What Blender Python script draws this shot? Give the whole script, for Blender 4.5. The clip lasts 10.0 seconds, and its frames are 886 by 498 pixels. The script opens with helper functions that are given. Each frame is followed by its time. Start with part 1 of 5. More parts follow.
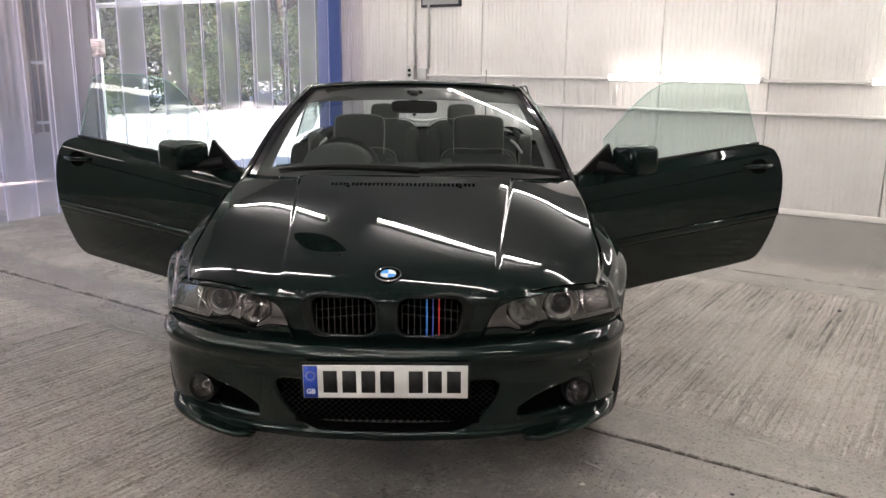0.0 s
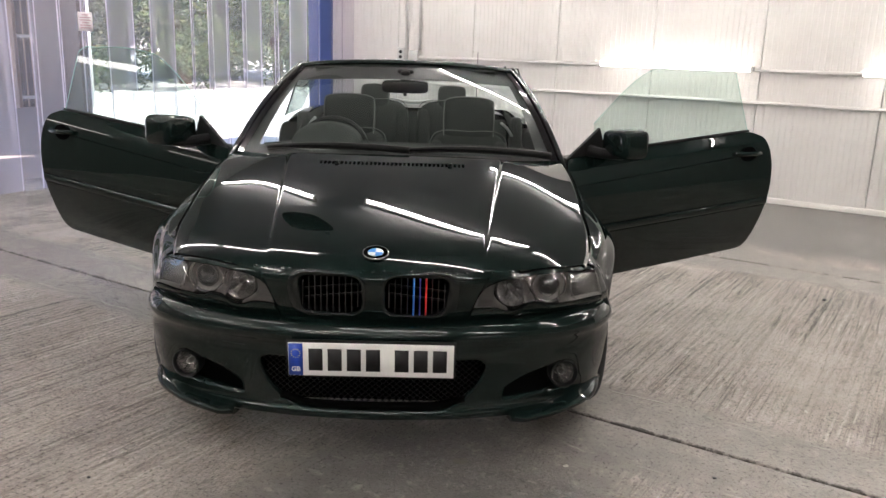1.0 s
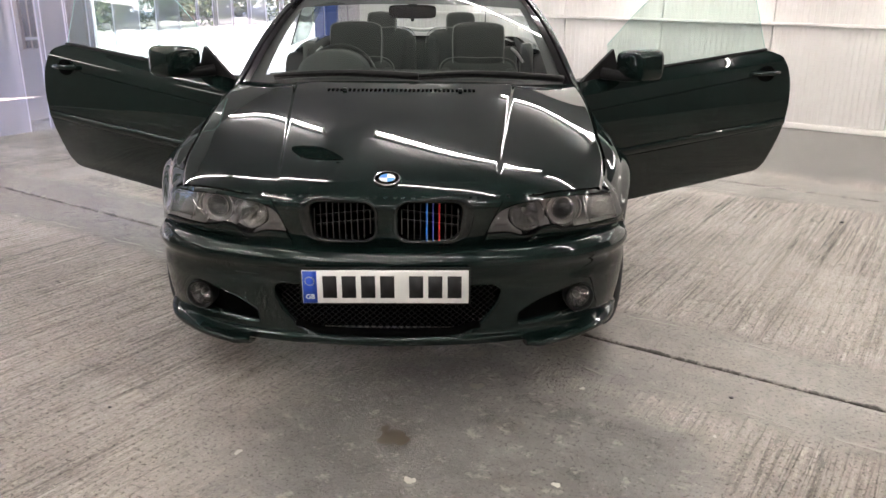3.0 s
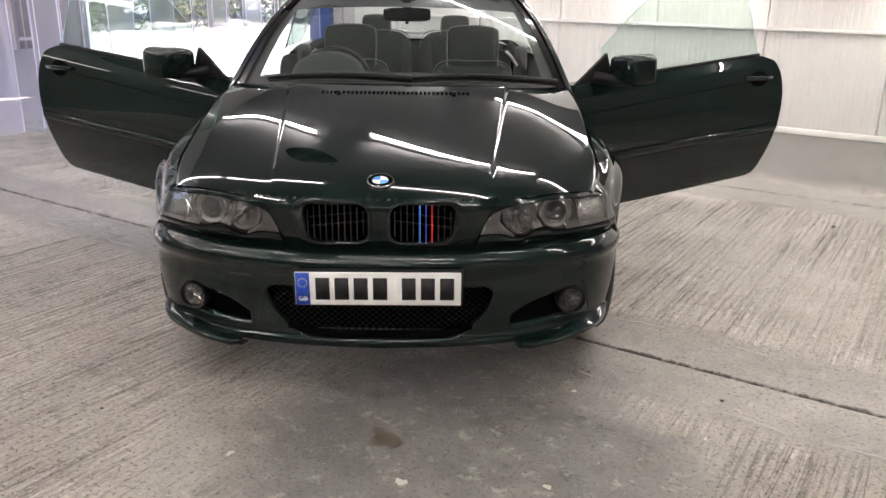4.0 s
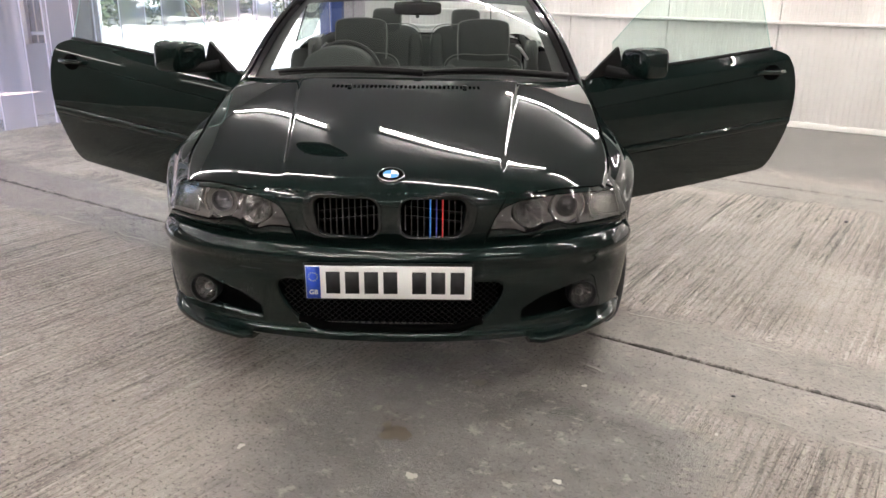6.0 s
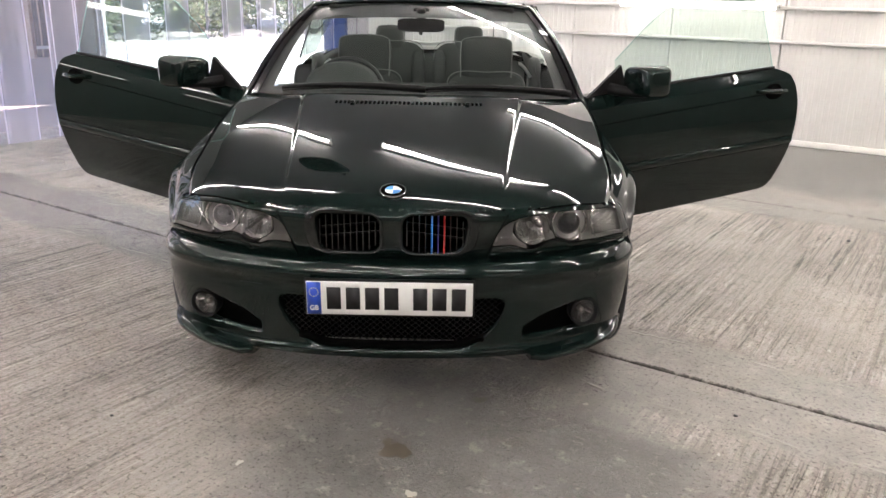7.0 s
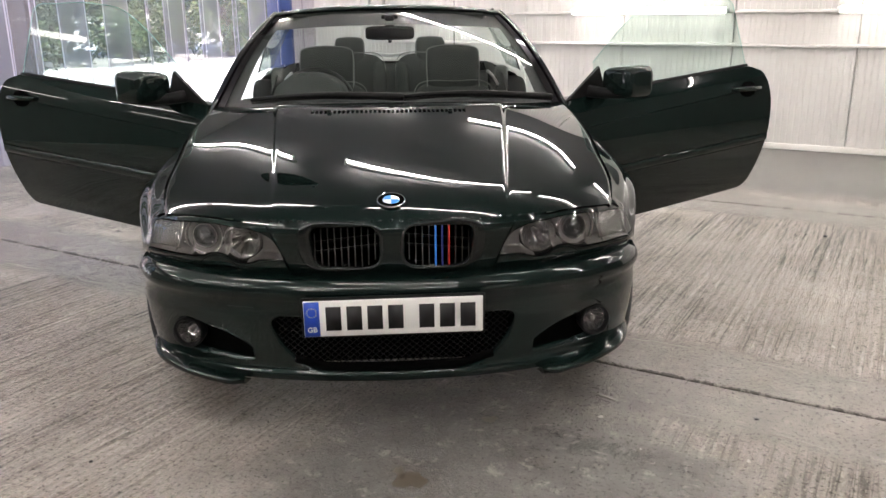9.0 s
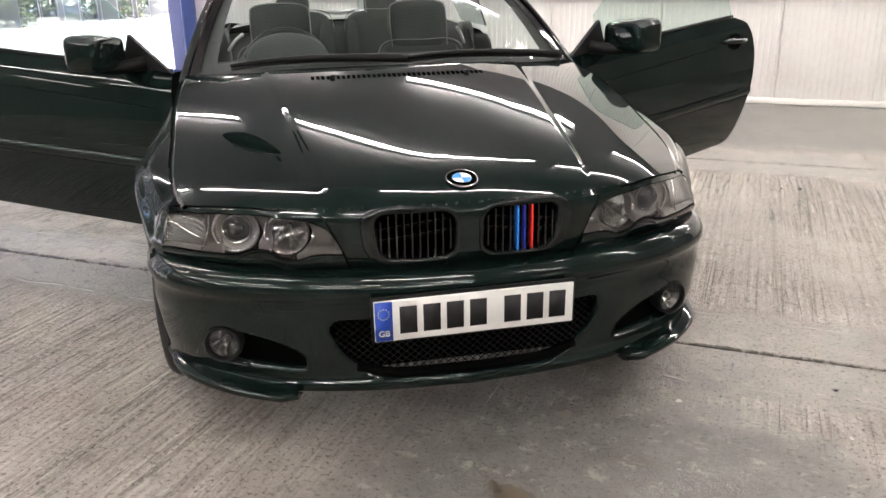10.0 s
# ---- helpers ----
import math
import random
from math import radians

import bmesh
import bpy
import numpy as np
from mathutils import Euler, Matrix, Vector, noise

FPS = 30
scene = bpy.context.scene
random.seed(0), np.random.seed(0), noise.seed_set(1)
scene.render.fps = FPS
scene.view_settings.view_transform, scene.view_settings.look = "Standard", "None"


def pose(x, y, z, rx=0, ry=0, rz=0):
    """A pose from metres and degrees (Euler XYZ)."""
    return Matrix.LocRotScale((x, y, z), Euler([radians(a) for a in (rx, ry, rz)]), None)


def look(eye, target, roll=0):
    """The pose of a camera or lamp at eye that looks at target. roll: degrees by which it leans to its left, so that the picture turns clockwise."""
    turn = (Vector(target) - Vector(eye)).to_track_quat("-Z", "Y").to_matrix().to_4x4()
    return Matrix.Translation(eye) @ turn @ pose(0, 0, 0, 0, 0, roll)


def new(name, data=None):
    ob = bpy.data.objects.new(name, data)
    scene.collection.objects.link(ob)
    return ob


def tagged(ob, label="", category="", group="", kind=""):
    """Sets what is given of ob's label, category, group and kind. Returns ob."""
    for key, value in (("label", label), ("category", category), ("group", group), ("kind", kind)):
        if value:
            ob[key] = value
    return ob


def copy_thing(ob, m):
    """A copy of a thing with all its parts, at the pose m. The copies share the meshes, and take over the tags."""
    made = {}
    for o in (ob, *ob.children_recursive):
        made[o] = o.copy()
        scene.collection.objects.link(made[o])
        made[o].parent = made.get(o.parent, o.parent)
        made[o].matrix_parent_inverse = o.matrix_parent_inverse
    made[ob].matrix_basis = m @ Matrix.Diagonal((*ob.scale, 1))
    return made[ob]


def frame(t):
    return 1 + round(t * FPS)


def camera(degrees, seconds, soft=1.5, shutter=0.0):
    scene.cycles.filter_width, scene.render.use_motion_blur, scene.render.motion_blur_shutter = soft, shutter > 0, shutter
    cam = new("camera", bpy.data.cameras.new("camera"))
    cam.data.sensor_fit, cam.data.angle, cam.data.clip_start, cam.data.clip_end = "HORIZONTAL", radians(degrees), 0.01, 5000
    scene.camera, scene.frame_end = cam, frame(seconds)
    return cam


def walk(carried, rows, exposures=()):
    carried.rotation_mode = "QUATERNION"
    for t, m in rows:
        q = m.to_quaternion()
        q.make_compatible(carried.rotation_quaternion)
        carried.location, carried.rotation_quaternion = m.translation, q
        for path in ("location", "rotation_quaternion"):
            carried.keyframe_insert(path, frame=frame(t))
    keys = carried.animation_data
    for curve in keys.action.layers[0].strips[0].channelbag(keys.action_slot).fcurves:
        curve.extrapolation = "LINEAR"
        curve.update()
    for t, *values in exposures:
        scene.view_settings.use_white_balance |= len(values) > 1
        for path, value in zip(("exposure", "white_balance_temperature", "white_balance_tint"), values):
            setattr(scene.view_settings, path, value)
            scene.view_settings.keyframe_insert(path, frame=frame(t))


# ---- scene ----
cam = camera(57.5, 10.0)
PATH = [
    (0, (0.195, 0.099, 1.395), (0.181, 2.048, 0.948), 0.5),
    (0.5, (0.197, 0.104, 1.386), (0.202, 2.049, 0.923), 0.9),
    (1, (0.194, 0.109, 1.375), (0.211, 2.05, 0.892), 1.8),
    (1.5, (0.187, 0.123, 1.337), (0.2, 2.049, 0.796), 2.4),
    (2, (0.184, 0.138, 1.324), (0.185, 2.042, 0.71), 1.3),
    (2.5, (0.186, 0.136, 1.328), (0.172, 2.032, 0.692), 0.3),
    (4, (0.194, 0.124, 1.33), (0.2, 2.023, 0.703), 0.8),
    (4.5, (0.195, 0.124, 1.331), (0.2, 2.022, 0.7), 0.8),
    (5, (0.195, 0.118, 1.33), (0.188, 2.015, 0.695), 0.8),
    (6.5, (0.19, 0.131, 1.327), (0.169, 2.026, 0.686), 0.8),
    (7, (0.191, 0.133, 1.326), (0.169, 2.04, 0.724), 1.1),
    (7.5, (0.197, 0.131, 1.324), (0.179, 2.047, 0.753), 1.0),
    (8, (0.196, 0.128, 1.321), (0.19, 2.05, 0.771), 0.6),
    (8.5, (0.136, 0.146, 1.298), (0.174, 2.072, 0.761), -0.0),
    (9, (0.015, 0.284, 1.257), (0.128, 2.201, 0.699), -0.5),
    (9.5, (-0.188, 0.472, 1.25), (0.027, 2.361, 0.631), -1.6),
    (10, (-0.467, 0.659, 1.238), (-0.078, 2.508, 0.584), -1.0),
]
walk(cam, [(t, look(eye, target, roll)) for t, eye, target, roll in PATH],
     exposures=((0, 2.12), (1.0, 2.23), (2.0, 2.48), (4.0, 2.56), (7.2, 2.61), (8.0, 2.38), (9.0, 2.43), (10.0, 2.73)))

# ---- world and lights ----
WALL = radians(-33)                       # direction of the panelled wall in plan
CEIL = 3.05
ALONG = Vector((math.cos(WALL), math.sin(WALL), 0))
INTO = Vector((-math.sin(WALL), math.cos(WALL), 0))       # from the room towards the panelled wall
WP = Vector((3.6, 7.79, 0))               # a point of the panelled wall


def room(u, d, z=0.0):
    """A place in the room: u along the panelled wall, d metres in front of it."""
    return WP + ALONG * u - INTO * d + Vector((0, 0, z))


world = bpy.data.worlds.new("sky")
scene.world = world
world.use_nodes = True
_n = world.node_tree.nodes
_sky = _n.new("ShaderNodeTexSky")
_sky.sky_type, _sky.sun_disc = "NISHITA", False
_sky.sun_elevation, _sky.sun_rotation = radians(55), radians(142)
world.node_tree.links.new(_sky.outputs[0], _n["Background"].inputs[0])
_n["Background"].inputs[1].default_value = 0.15
sun = new("sun", bpy.data.lights.new("sun", "SUN"))
sun.data.energy, sun.data.angle, sun.data.color = 5.0, radians(0.5), (1, 0.95, 0.87)
sun.matrix_world = look((35.3, -45.2, 81.9), (0, 0, 0))

# ---- materials ----
def mat(name, color=(0.5, 0.5, 0.5), rough=0.5, metal=0.0, coat=0.0, emit=None, strength=0.0):
    m = bpy.data.materials.new(name)
    m.use_nodes = True
    b = m.node_tree.nodes["Principled BSDF"]
    b.inputs["Base Color"].default_value = (*color, 1)
    b.inputs["Roughness"].default_value = rough
    b.inputs["Metallic"].default_value = metal
    b.inputs["Coat Weight"].default_value = coat
    b.inputs["Coat Roughness"].default_value = 0.02
    if emit:
        b.inputs["Emission Color"].default_value = (*emit, 1)
        b.inputs["Emission Strength"].default_value = strength
    return m


def nodes_of(m):
    return m.node_tree.nodes, m.node_tree.links, m.node_tree.nodes["Principled BSDF"]


def noise_tex(m, scale, detail=4.0, rough=0.55, coords="Object", stretch=(1, 1, 1), turn=0.0):
    n, l, _ = nodes_of(m)
    tc, mp, tx = n.new("ShaderNodeTexCoord"), n.new("ShaderNodeMapping"), n.new("ShaderNodeTexNoise")
    mp.inputs["Scale"].default_value = stretch
    mp.inputs["Rotation"].default_value = (0, 0, turn)
    tx.inputs["Scale"].default_value, tx.inputs["Detail"].default_value, tx.inputs["Roughness"].default_value = scale, detail, rough
    l.new(tc.outputs[coords], mp.inputs[0])
    l.new(mp.outputs[0], tx.inputs[0])
    return tx.outputs["Fac"]


def ramp(m, value, *stops):
    n, l, _ = nodes_of(m)
    r = n.new("ShaderNodeValToRGB")
    r.color_ramp.elements[0].position, r.color_ramp.elements[1].position = stops[0][0], stops[-1][0]
    for p, c in stops[1:-1]:
        r.color_ramp.elements.new(p)
    for e, (p, c) in zip(r.color_ramp.elements, stops):
        e.color = (*c, 1) if len(c) == 3 else c
    l.new(value, r.inputs[0])
    return r.outputs[0]


def mixed(m, fac, a, b, kind="MIX"):
    n, l, _ = nodes_of(m)
    x = n.new("ShaderNodeMix")
    x.data_type, x.blend_type = "RGBA", kind
    for sock, v in ((x.inputs[0], fac), (x.inputs[6], a), (x.inputs[7], b)):
        if isinstance(v, bpy.types.NodeSocket):
            l.new(v, sock)
        else:
            sock.default_value = v if isinstance(v, (int, float)) else (*v, 1)
    return x.outputs[2]


def bumped(m, height, strength=0.3, distance=0.01):
    n, l, b = nodes_of(m)
    x = n.new("ShaderNodeBump")
    x.inputs["Strength"].default_value, x.inputs["Distance"].default_value = strength, distance
    l.new(height, x.inputs["Height"])
    l.new(x.outputs[0], b.inputs["Normal"])
    return x


def thin_glass(name, tint=(1, 1, 1), ior=1.5, rough=0.0, extra=0.0):
    """A clear sheet: what is behind shows through, with the gloss of glass on top."""
    m = bpy.data.materials.new(name)
    m.use_nodes = True
    n, l = m.node_tree.nodes, m.node_tree.links
    n.remove(n["Principled BSDF"])
    t, g, f, x, w, a = (n.new("ShaderNode" + k) for k in ("BsdfTransparent", "BsdfGlossy", "LayerWeight", "MixShader", "Math", "Math"))
    t.inputs[0].default_value = (*tint, 1)
    g.inputs["Roughness"].default_value = rough
    f.inputs[0].default_value = 0.5
    r0 = ((ior - 1) / (ior + 1)) ** 2 * 1.5           # both faces of the sheet
    w.operation, w.inputs[1].default_value = "POWER", 4.0
    a.operation, a.inputs[1].default_value, a.inputs[2].default_value = "MULTIPLY_ADD", 1 - r0, r0
    l.new(f.outputs["Facing"], w.inputs[0])
    l.new(w.outputs[0], a.inputs[0])
    l.new(a.outputs[0], x.inputs[0])
    l.new(t.outputs[0], x.inputs[1])
    l.new(g.outputs[0], x.inputs[2])
    last = x
    if extra:                                          # haze in the sheet
        d, s, y, z = (n.new("ShaderNode" + k) for k in ("BsdfDiffuse", "BsdfTranslucent", "MixShader", "MixShader"))
        d.inputs[0].default_value = s.inputs[0].default_value = (0.84, 0.76, 0.86, 1)
        y.inputs[0].default_value, z.inputs[0].default_value = 0.72, extra
        l.new(d.outputs[0], y.inputs[1])
        l.new(s.outputs[0], y.inputs[2])
        l.new(x.outputs[0], z.inputs[1])
        l.new(y.outputs[0], z.inputs[2])
        last = z
    l.new(last.outputs[0], n["Material Output"].inputs[0])
    return m


PAINT = mat("dark_green_metallic_paint", (0.004, 0.016, 0.014), 0.70, 0.85, 1.0)
PAINT.node_tree.nodes["Principled BSDF"].inputs["Specular IOR Level"].default_value = 0.08
PAINT.node_tree.nodes["Principled BSDF"].inputs["Coat Roughness"].default_value = 0.0
PAINT.node_tree.nodes["Principled BSDF"].inputs["Coat IOR"].default_value = 1.45
PAINT.node_tree.nodes["Principled BSDF"].inputs["Specular Tint"].default_value = (0.004, 0.010, 0.009, 1)
_f = noise_tex(PAINT, 2200, 1.0)
_n2, _l2, _b2 = nodes_of(PAINT)
_l2.new(ramp(PAINT, _f, (0.35, (0.0068, 0.0152, 0.0137)), (0.75, (0.0096, 0.0206, 0.0184))), _b2.inputs["Base Color"])
BLACK = mat("black_plastic", (0.006, 0.006, 0.0065), 0.55)
BLACK.node_tree.nodes["Principled BSDF"].inputs["Specular IOR Level"].default_value = 0.18
SLAT = mat("dark_chrome_slat", (0.065, 0.065, 0.068), 0.16, 0.95)
bumped(BLACK, noise_tex(BLACK, 900, 2), 0.15, 0.0006)
GLOSSBLACK = mat("gloss_black", (0.005, 0.005, 0.0055), 0.06, 0.0, 0.6)
GLOSSBLACK.node_tree.nodes["Principled BSDF"].inputs["Specular IOR Level"].default_value = 0.1
RUBBER = mat("black_rubber", (0.015, 0.015, 0.015), 0.7)
FOGSILVER = mat("dim_reflector", (0.34, 0.335, 0.33), 0.22, 1.0)
MIRRORBLACK = mat("polished_black_paint", (0.003, 0.005, 0.005), 0.5, 0.0, 1.0)
MIRRORBLACK.node_tree.nodes["Principled BSDF"].inputs["Specular IOR Level"].default_value = 0.05
SIGNAL = mat("clear_signal_reflector", (0.17, 0.166, 0.163), 0.22, 0.9)
CHROME = mat("chrome", (0.85, 0.86, 0.88), 0.08, 1.0)
SILVER = mat("lamp_reflector", (0.52, 0.51, 0.50), 0.26, 1.0)
GREYLAMP = mat("grey_lamp_housing", (0.092, 0.086, 0.082), 0.4, 0.2)
RINGGREY = mat("grey_lamp_cone", (0.22, 0.215, 0.21), 0.38, 0.6)
HIGHBEAM = mat("high_beam_reflector", (0.66, 0.655, 0.65), 0.24, 1.0)
PROJECTOR = mat("projector_glass", (0.16, 0.165, 0.17), 0.08, 0.8)
GLASS = thin_glass("windscreen_glass", (0.80, 0.88, 0.85), 1.5)
DOORGLASS = thin_glass("green_tinted_door_glass", (0.70, 0.82, 0.78), 1.5)
LENS = thin_glass("clear_lamp_lens", (0.96, 0.96, 0.95), 1.5, 0.0, 0.015)
CLOTH = mat("dark_grey_seat_cloth", (0.037, 0.041, 0.038), 0.95)
CLOTH.node_tree.nodes["Principled BSDF"].inputs["Specular IOR Level"].default_value = 0.2
bumped(CLOTH, noise_tex(CLOTH, 500, 3), 0.3, 0.001)
PIPING = mat("light_seam", (0.15, 0.15, 0.145), 0.8)
TRIM = mat("dark_grey_trim", (0.062, 0.066, 0.063), 0.85)
bumped(TRIM, noise_tex(TRIM, 400, 3), 0.25, 0.001)
DASH = mat("dark_dashboard_plastic", (0.020, 0.022, 0.021), 0.8)
DASH.node_tree.nodes["Principled BSDF"].inputs["Specular IOR Level"].default_value = 0.2
bumped(DASH, noise_tex(DASH, 350, 3), 0.25, 0.001)
PLATE = mat("white_reflective_plate", (0.78, 0.78, 0.76), 0.35)
PLATEBLUE = mat("blue_plate_band", (0.01, 0.06, 0.45), 0.4)
INK = mat("black_ink", (0.006, 0.006, 0.007), 0.6)
# flat black, also painted where only shade fills recesses and gaps
SHADEBLACK = mat("flat_black_and_shade", (0.003, 0.003, 0.003), 1.0)
SHADEBLACK.node_tree.nodes["Principled BSDF"].inputs["Specular IOR Level"].default_value = 0.0
BLUE = mat("light_blue_enamel", (0.05, 0.28, 0.75), 0.3)
NAVY = mat("dark_blue_stripe", (0.03, 0.05, 0.35), 0.35)
RED = mat("red_stripe", (0.65, 0.02, 0.015), 0.35)
LIGHTBLUE = mat("blue_stripe", (0.03, 0.22, 0.75), 0.35)
ENAMEL = mat("white_enamel", (0.8, 0.8, 0.8), 0.3)

CONCRETE = mat("painted_concrete", (0.3, 0.3, 0.29), 0.42)
WALLPANEL = mat("white_wall_panel", (0.72, 0.70, 0.68), 0.45)
_n2, _l2, _b2 = nodes_of(WALLPANEL)
_l2.new(ramp(WALLPANEL, noise_tex(WALLPANEL, 1.3, 6), (0.3, (0.53, 0.507, 0.488)), (0.7, (0.61, 0.597, 0.58))), _b2.inputs["Base Color"])
CEILING = mat("grey_ceiling_sheet", (0.180, 0.171, 0.183), 0.7)
TUBE = mat("fluorescent_tube", (1, 1, 1), 0.5, emit=(1.0, 0.935, 0.875), strength=37.5)
TUBEWALL = mat("wall_lamp_diffuser", (1, 1, 1), 0.5, emit=(1.0, 0.935, 0.875), strength=3.0)
BACKWALL = mat("dark_unseen_wall", (0.10, 0.10, 0.105), 0.6)
DULLWALL = mat("dull_grey_panel", (0.17, 0.168, 0.165), 0.5)
STEEL = mat("galvanised_rail", (0.55, 0.55, 0.55), 0.4, 0.6)
GREYBOX = mat("grey_plastic_box", (0.42, 0.42, 0.41), 0.5)
DARK = mat("dark_steel", (0.02, 0.02, 0.022), 0.6)
BLUEPAINT = mat("blue_painted_steel", (0.055, 0.095, 0.30), 0.5)
PVC = thin_glass("clear_pvc_strip", (0.94, 0.92, 0.95), 1.35, 0.05, 0.23)
HAZYPVC = thin_glass("scuffed_pvc_strip", (0.90, 0.87, 0.92), 1.3, 0.08, 0.30)
# milky edge band that paints the white glint along each strip
PVCEDGE = thin_glass("glint_pvc_edge", (0.86, 0.86, 0.9), 1.4, 0.1, 0.72)
SHEETBROWN = mat("brown_weathered_boards", (0.40, 0.30, 0.25), 0.8)
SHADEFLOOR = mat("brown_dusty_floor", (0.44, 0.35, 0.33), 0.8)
NOTICE = mat("pale_printed_paper", (0.78, 0.73, 0.78), 0.6)
PINKINK = mat("faded_red_ink", (0.58, 0.40, 0.46), 0.6)
GRAVEL = mat("pale_sunlit_yard", (0.55, 0.53, 0.50), 0.9)
LEAF = mat("green_leaf", (0.07, 0.12, 0.03), 0.8)
LEAF.node_tree.nodes["Principled BSDF"].inputs["Specular IOR Level"].default_value = 0.15
_n2, _l2, _b2 = nodes_of(LEAF)
_g = _n2.new("ShaderNodeNewGeometry")
_leaf = ramp(LEAF, _g.outputs["Random Per Island"], (0.0, (0.020, 0.034, 0.012)), (0.5, (0.055, 0.086, 0.034)), (0.85, (0.120, 0.148, 0.060)), (1.0, (0.19, 0.165, 0.075)))
# noise darkens whole clumps: lit and shaded foliage painted into the colour
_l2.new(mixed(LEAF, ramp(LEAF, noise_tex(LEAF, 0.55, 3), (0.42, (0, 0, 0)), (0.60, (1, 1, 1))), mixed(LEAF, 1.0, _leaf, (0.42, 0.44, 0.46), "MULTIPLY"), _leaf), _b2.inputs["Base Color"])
_b2.inputs["Transmission Weight"].default_value = 0.0
BARK = mat("brown_bark", (0.10, 0.07, 0.05), 0.9)


def calc(m, op, a, b=None, c=None):
    n, l, _ = nodes_of(m)
    x = n.new("ShaderNodeMath")
    x.operation = op
    for k, v in enumerate((a, b, c)):
        if v is None:
            continue
        if isinstance(v, (int, float)):
            x.inputs[k].default_value = v
        else:
            l.new(v, x.inputs[k])
    return x.outputs[0]


def range01(m, v, a, b):
    n, l, _ = nodes_of(m)
    x = n.new("ShaderNodeMapRange")
    x.interpolation_type = "SMOOTHSTEP"
    x.inputs["From Min"].default_value, x.inputs["From Max"].default_value = a, b
    l.new(v, x.inputs["Value"])
    return x.outputs[0]


def concrete(m):
    """Grey floor paint on tamped concrete: ridges run into the room, with a trowelled margin at each joint."""
    n, l, b = nodes_of(m)
    tc, mp, sp = n.new("ShaderNodeTexCoord"), n.new("ShaderNodeMapping"), n.new("ShaderNodeSeparateXYZ")
    mp.inputs["Rotation"].default_value = (0, 0, -WALL)
    l.new(tc.outputs["Object"], mp.inputs[0])
    l.new(mp.outputs[0], sp.inputs[0])

    def tex(scale, stretch=(1, 1, 1), detail=4.0, rough=0.55):
        s, t = n.new("ShaderNodeMapping"), n.new("ShaderNodeTexNoise")
        s.inputs["Scale"].default_value = stretch
        t.inputs["Scale"].default_value, t.inputs["Detail"].default_value, t.inputs["Roughness"].default_value = scale, detail, rough
        l.new(mp.outputs[0], s.inputs[0])
        l.new(s.outputs[0], t.inputs[0])
        return t.outputs["Fac"]
    # ridges
    wave = n.new("ShaderNodeTexWave")
    wave.wave_type, wave.bands_direction = "BANDS", "X"
    for key, v in (("Scale", 9.0), ("Distortion", 2.6), ("Detail", 4.0), ("Detail Scale", 2.4), ("Detail Roughness", 0.65)):
        wave.inputs[key].default_value = v
    s = n.new("ShaderNodeMapping")
    s.inputs["Scale"].default_value = (1, 0.12, 1)
    l.new(mp.outputs[0], s.inputs[0])
    l.new(s.outputs[0], wave.inputs[0])
    drag, chop = tex(34, (1, 0.045, 1), 5, 0.65), tex(52, (1, 0.24, 1), 4, 0.62)

    def grooves(scale, width):
        v = calc(m, "ABSOLUTE", calc(m, "SUBTRACT", tex(scale, (1, 0.028, 1), 2.5, 0.5), 0.5))
        return calc(m, "SUBTRACT", 1.0, range01(m, v, 0.0, width))
    cut = calc(m, "MAXIMUM", grooves(17, 0.030), calc(m, "MULTIPLY", grooves(33, 0.035), 0.7))
    ridge = calc(m, "MULTIPLY_ADD", wave.outputs["Fac"], 0.26, calc(m, "MULTIPLY_ADD", drag, 0.30, calc(m, "MULTIPLY", chop, 1.05)))
    ridge = calc(m, "SUBTRACT", ridge, calc(m, "MULTIPLY", cut, 0.25))
    # where the ridges are worn or trowelled away
    f = calc(m, "FRACT", calc(m, "MULTIPLY_ADD", sp.outputs["Y"], 1 / 2.95, -0.017 / 2.95))
    edge = calc(m, "MULTIPLY", calc(m, "MINIMUM", f, calc(m, "SUBTRACT", 1.0, f)), 2.95)
    gap = calc(m, "SUBTRACT", 1.0, range01(m, calc(m, "ADD", edge, calc(m, "MULTIPLY_ADD", tex(22, detail=5, rough=0.7), 0.07, -0.035)), 0.003, 0.014))
    edge = calc(m, "ADD", edge, calc(m, "MULTIPLY_ADD", tex(2.2), 0.16, -0.08))
    margin = range01(m, edge, 0.26, 0.42)
    patch = range01(m, tex(0.75, detail=3), 0.40, 0.56)
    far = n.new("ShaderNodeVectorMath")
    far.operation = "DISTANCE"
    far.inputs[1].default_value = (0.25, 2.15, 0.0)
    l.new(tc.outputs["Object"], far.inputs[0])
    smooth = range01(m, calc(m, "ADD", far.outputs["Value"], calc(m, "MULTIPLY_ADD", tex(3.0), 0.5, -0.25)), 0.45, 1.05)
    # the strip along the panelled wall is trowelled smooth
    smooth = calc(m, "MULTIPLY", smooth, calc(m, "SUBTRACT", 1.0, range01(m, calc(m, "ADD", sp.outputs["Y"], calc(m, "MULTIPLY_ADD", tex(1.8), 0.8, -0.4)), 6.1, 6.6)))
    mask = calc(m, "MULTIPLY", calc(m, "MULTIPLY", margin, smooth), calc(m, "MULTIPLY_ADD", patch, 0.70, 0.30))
    # the comb bit in bands, with smoother paint between them
    bands = range01(m, tex(7.5, (1, 0.035, 1), 3, 0.6), 0.45, 0.56)
    mask = calc(m, "MULTIPLY", mask, calc(m, "MULTIPLY_ADD", bands, 0.38, 0.62))
    grain, crust, blot = tex(95, detail=6, rough=0.7), tex(150, (1, 0.6, 1), 4, 0.7), tex(1.6, detail=5, rough=0.55)
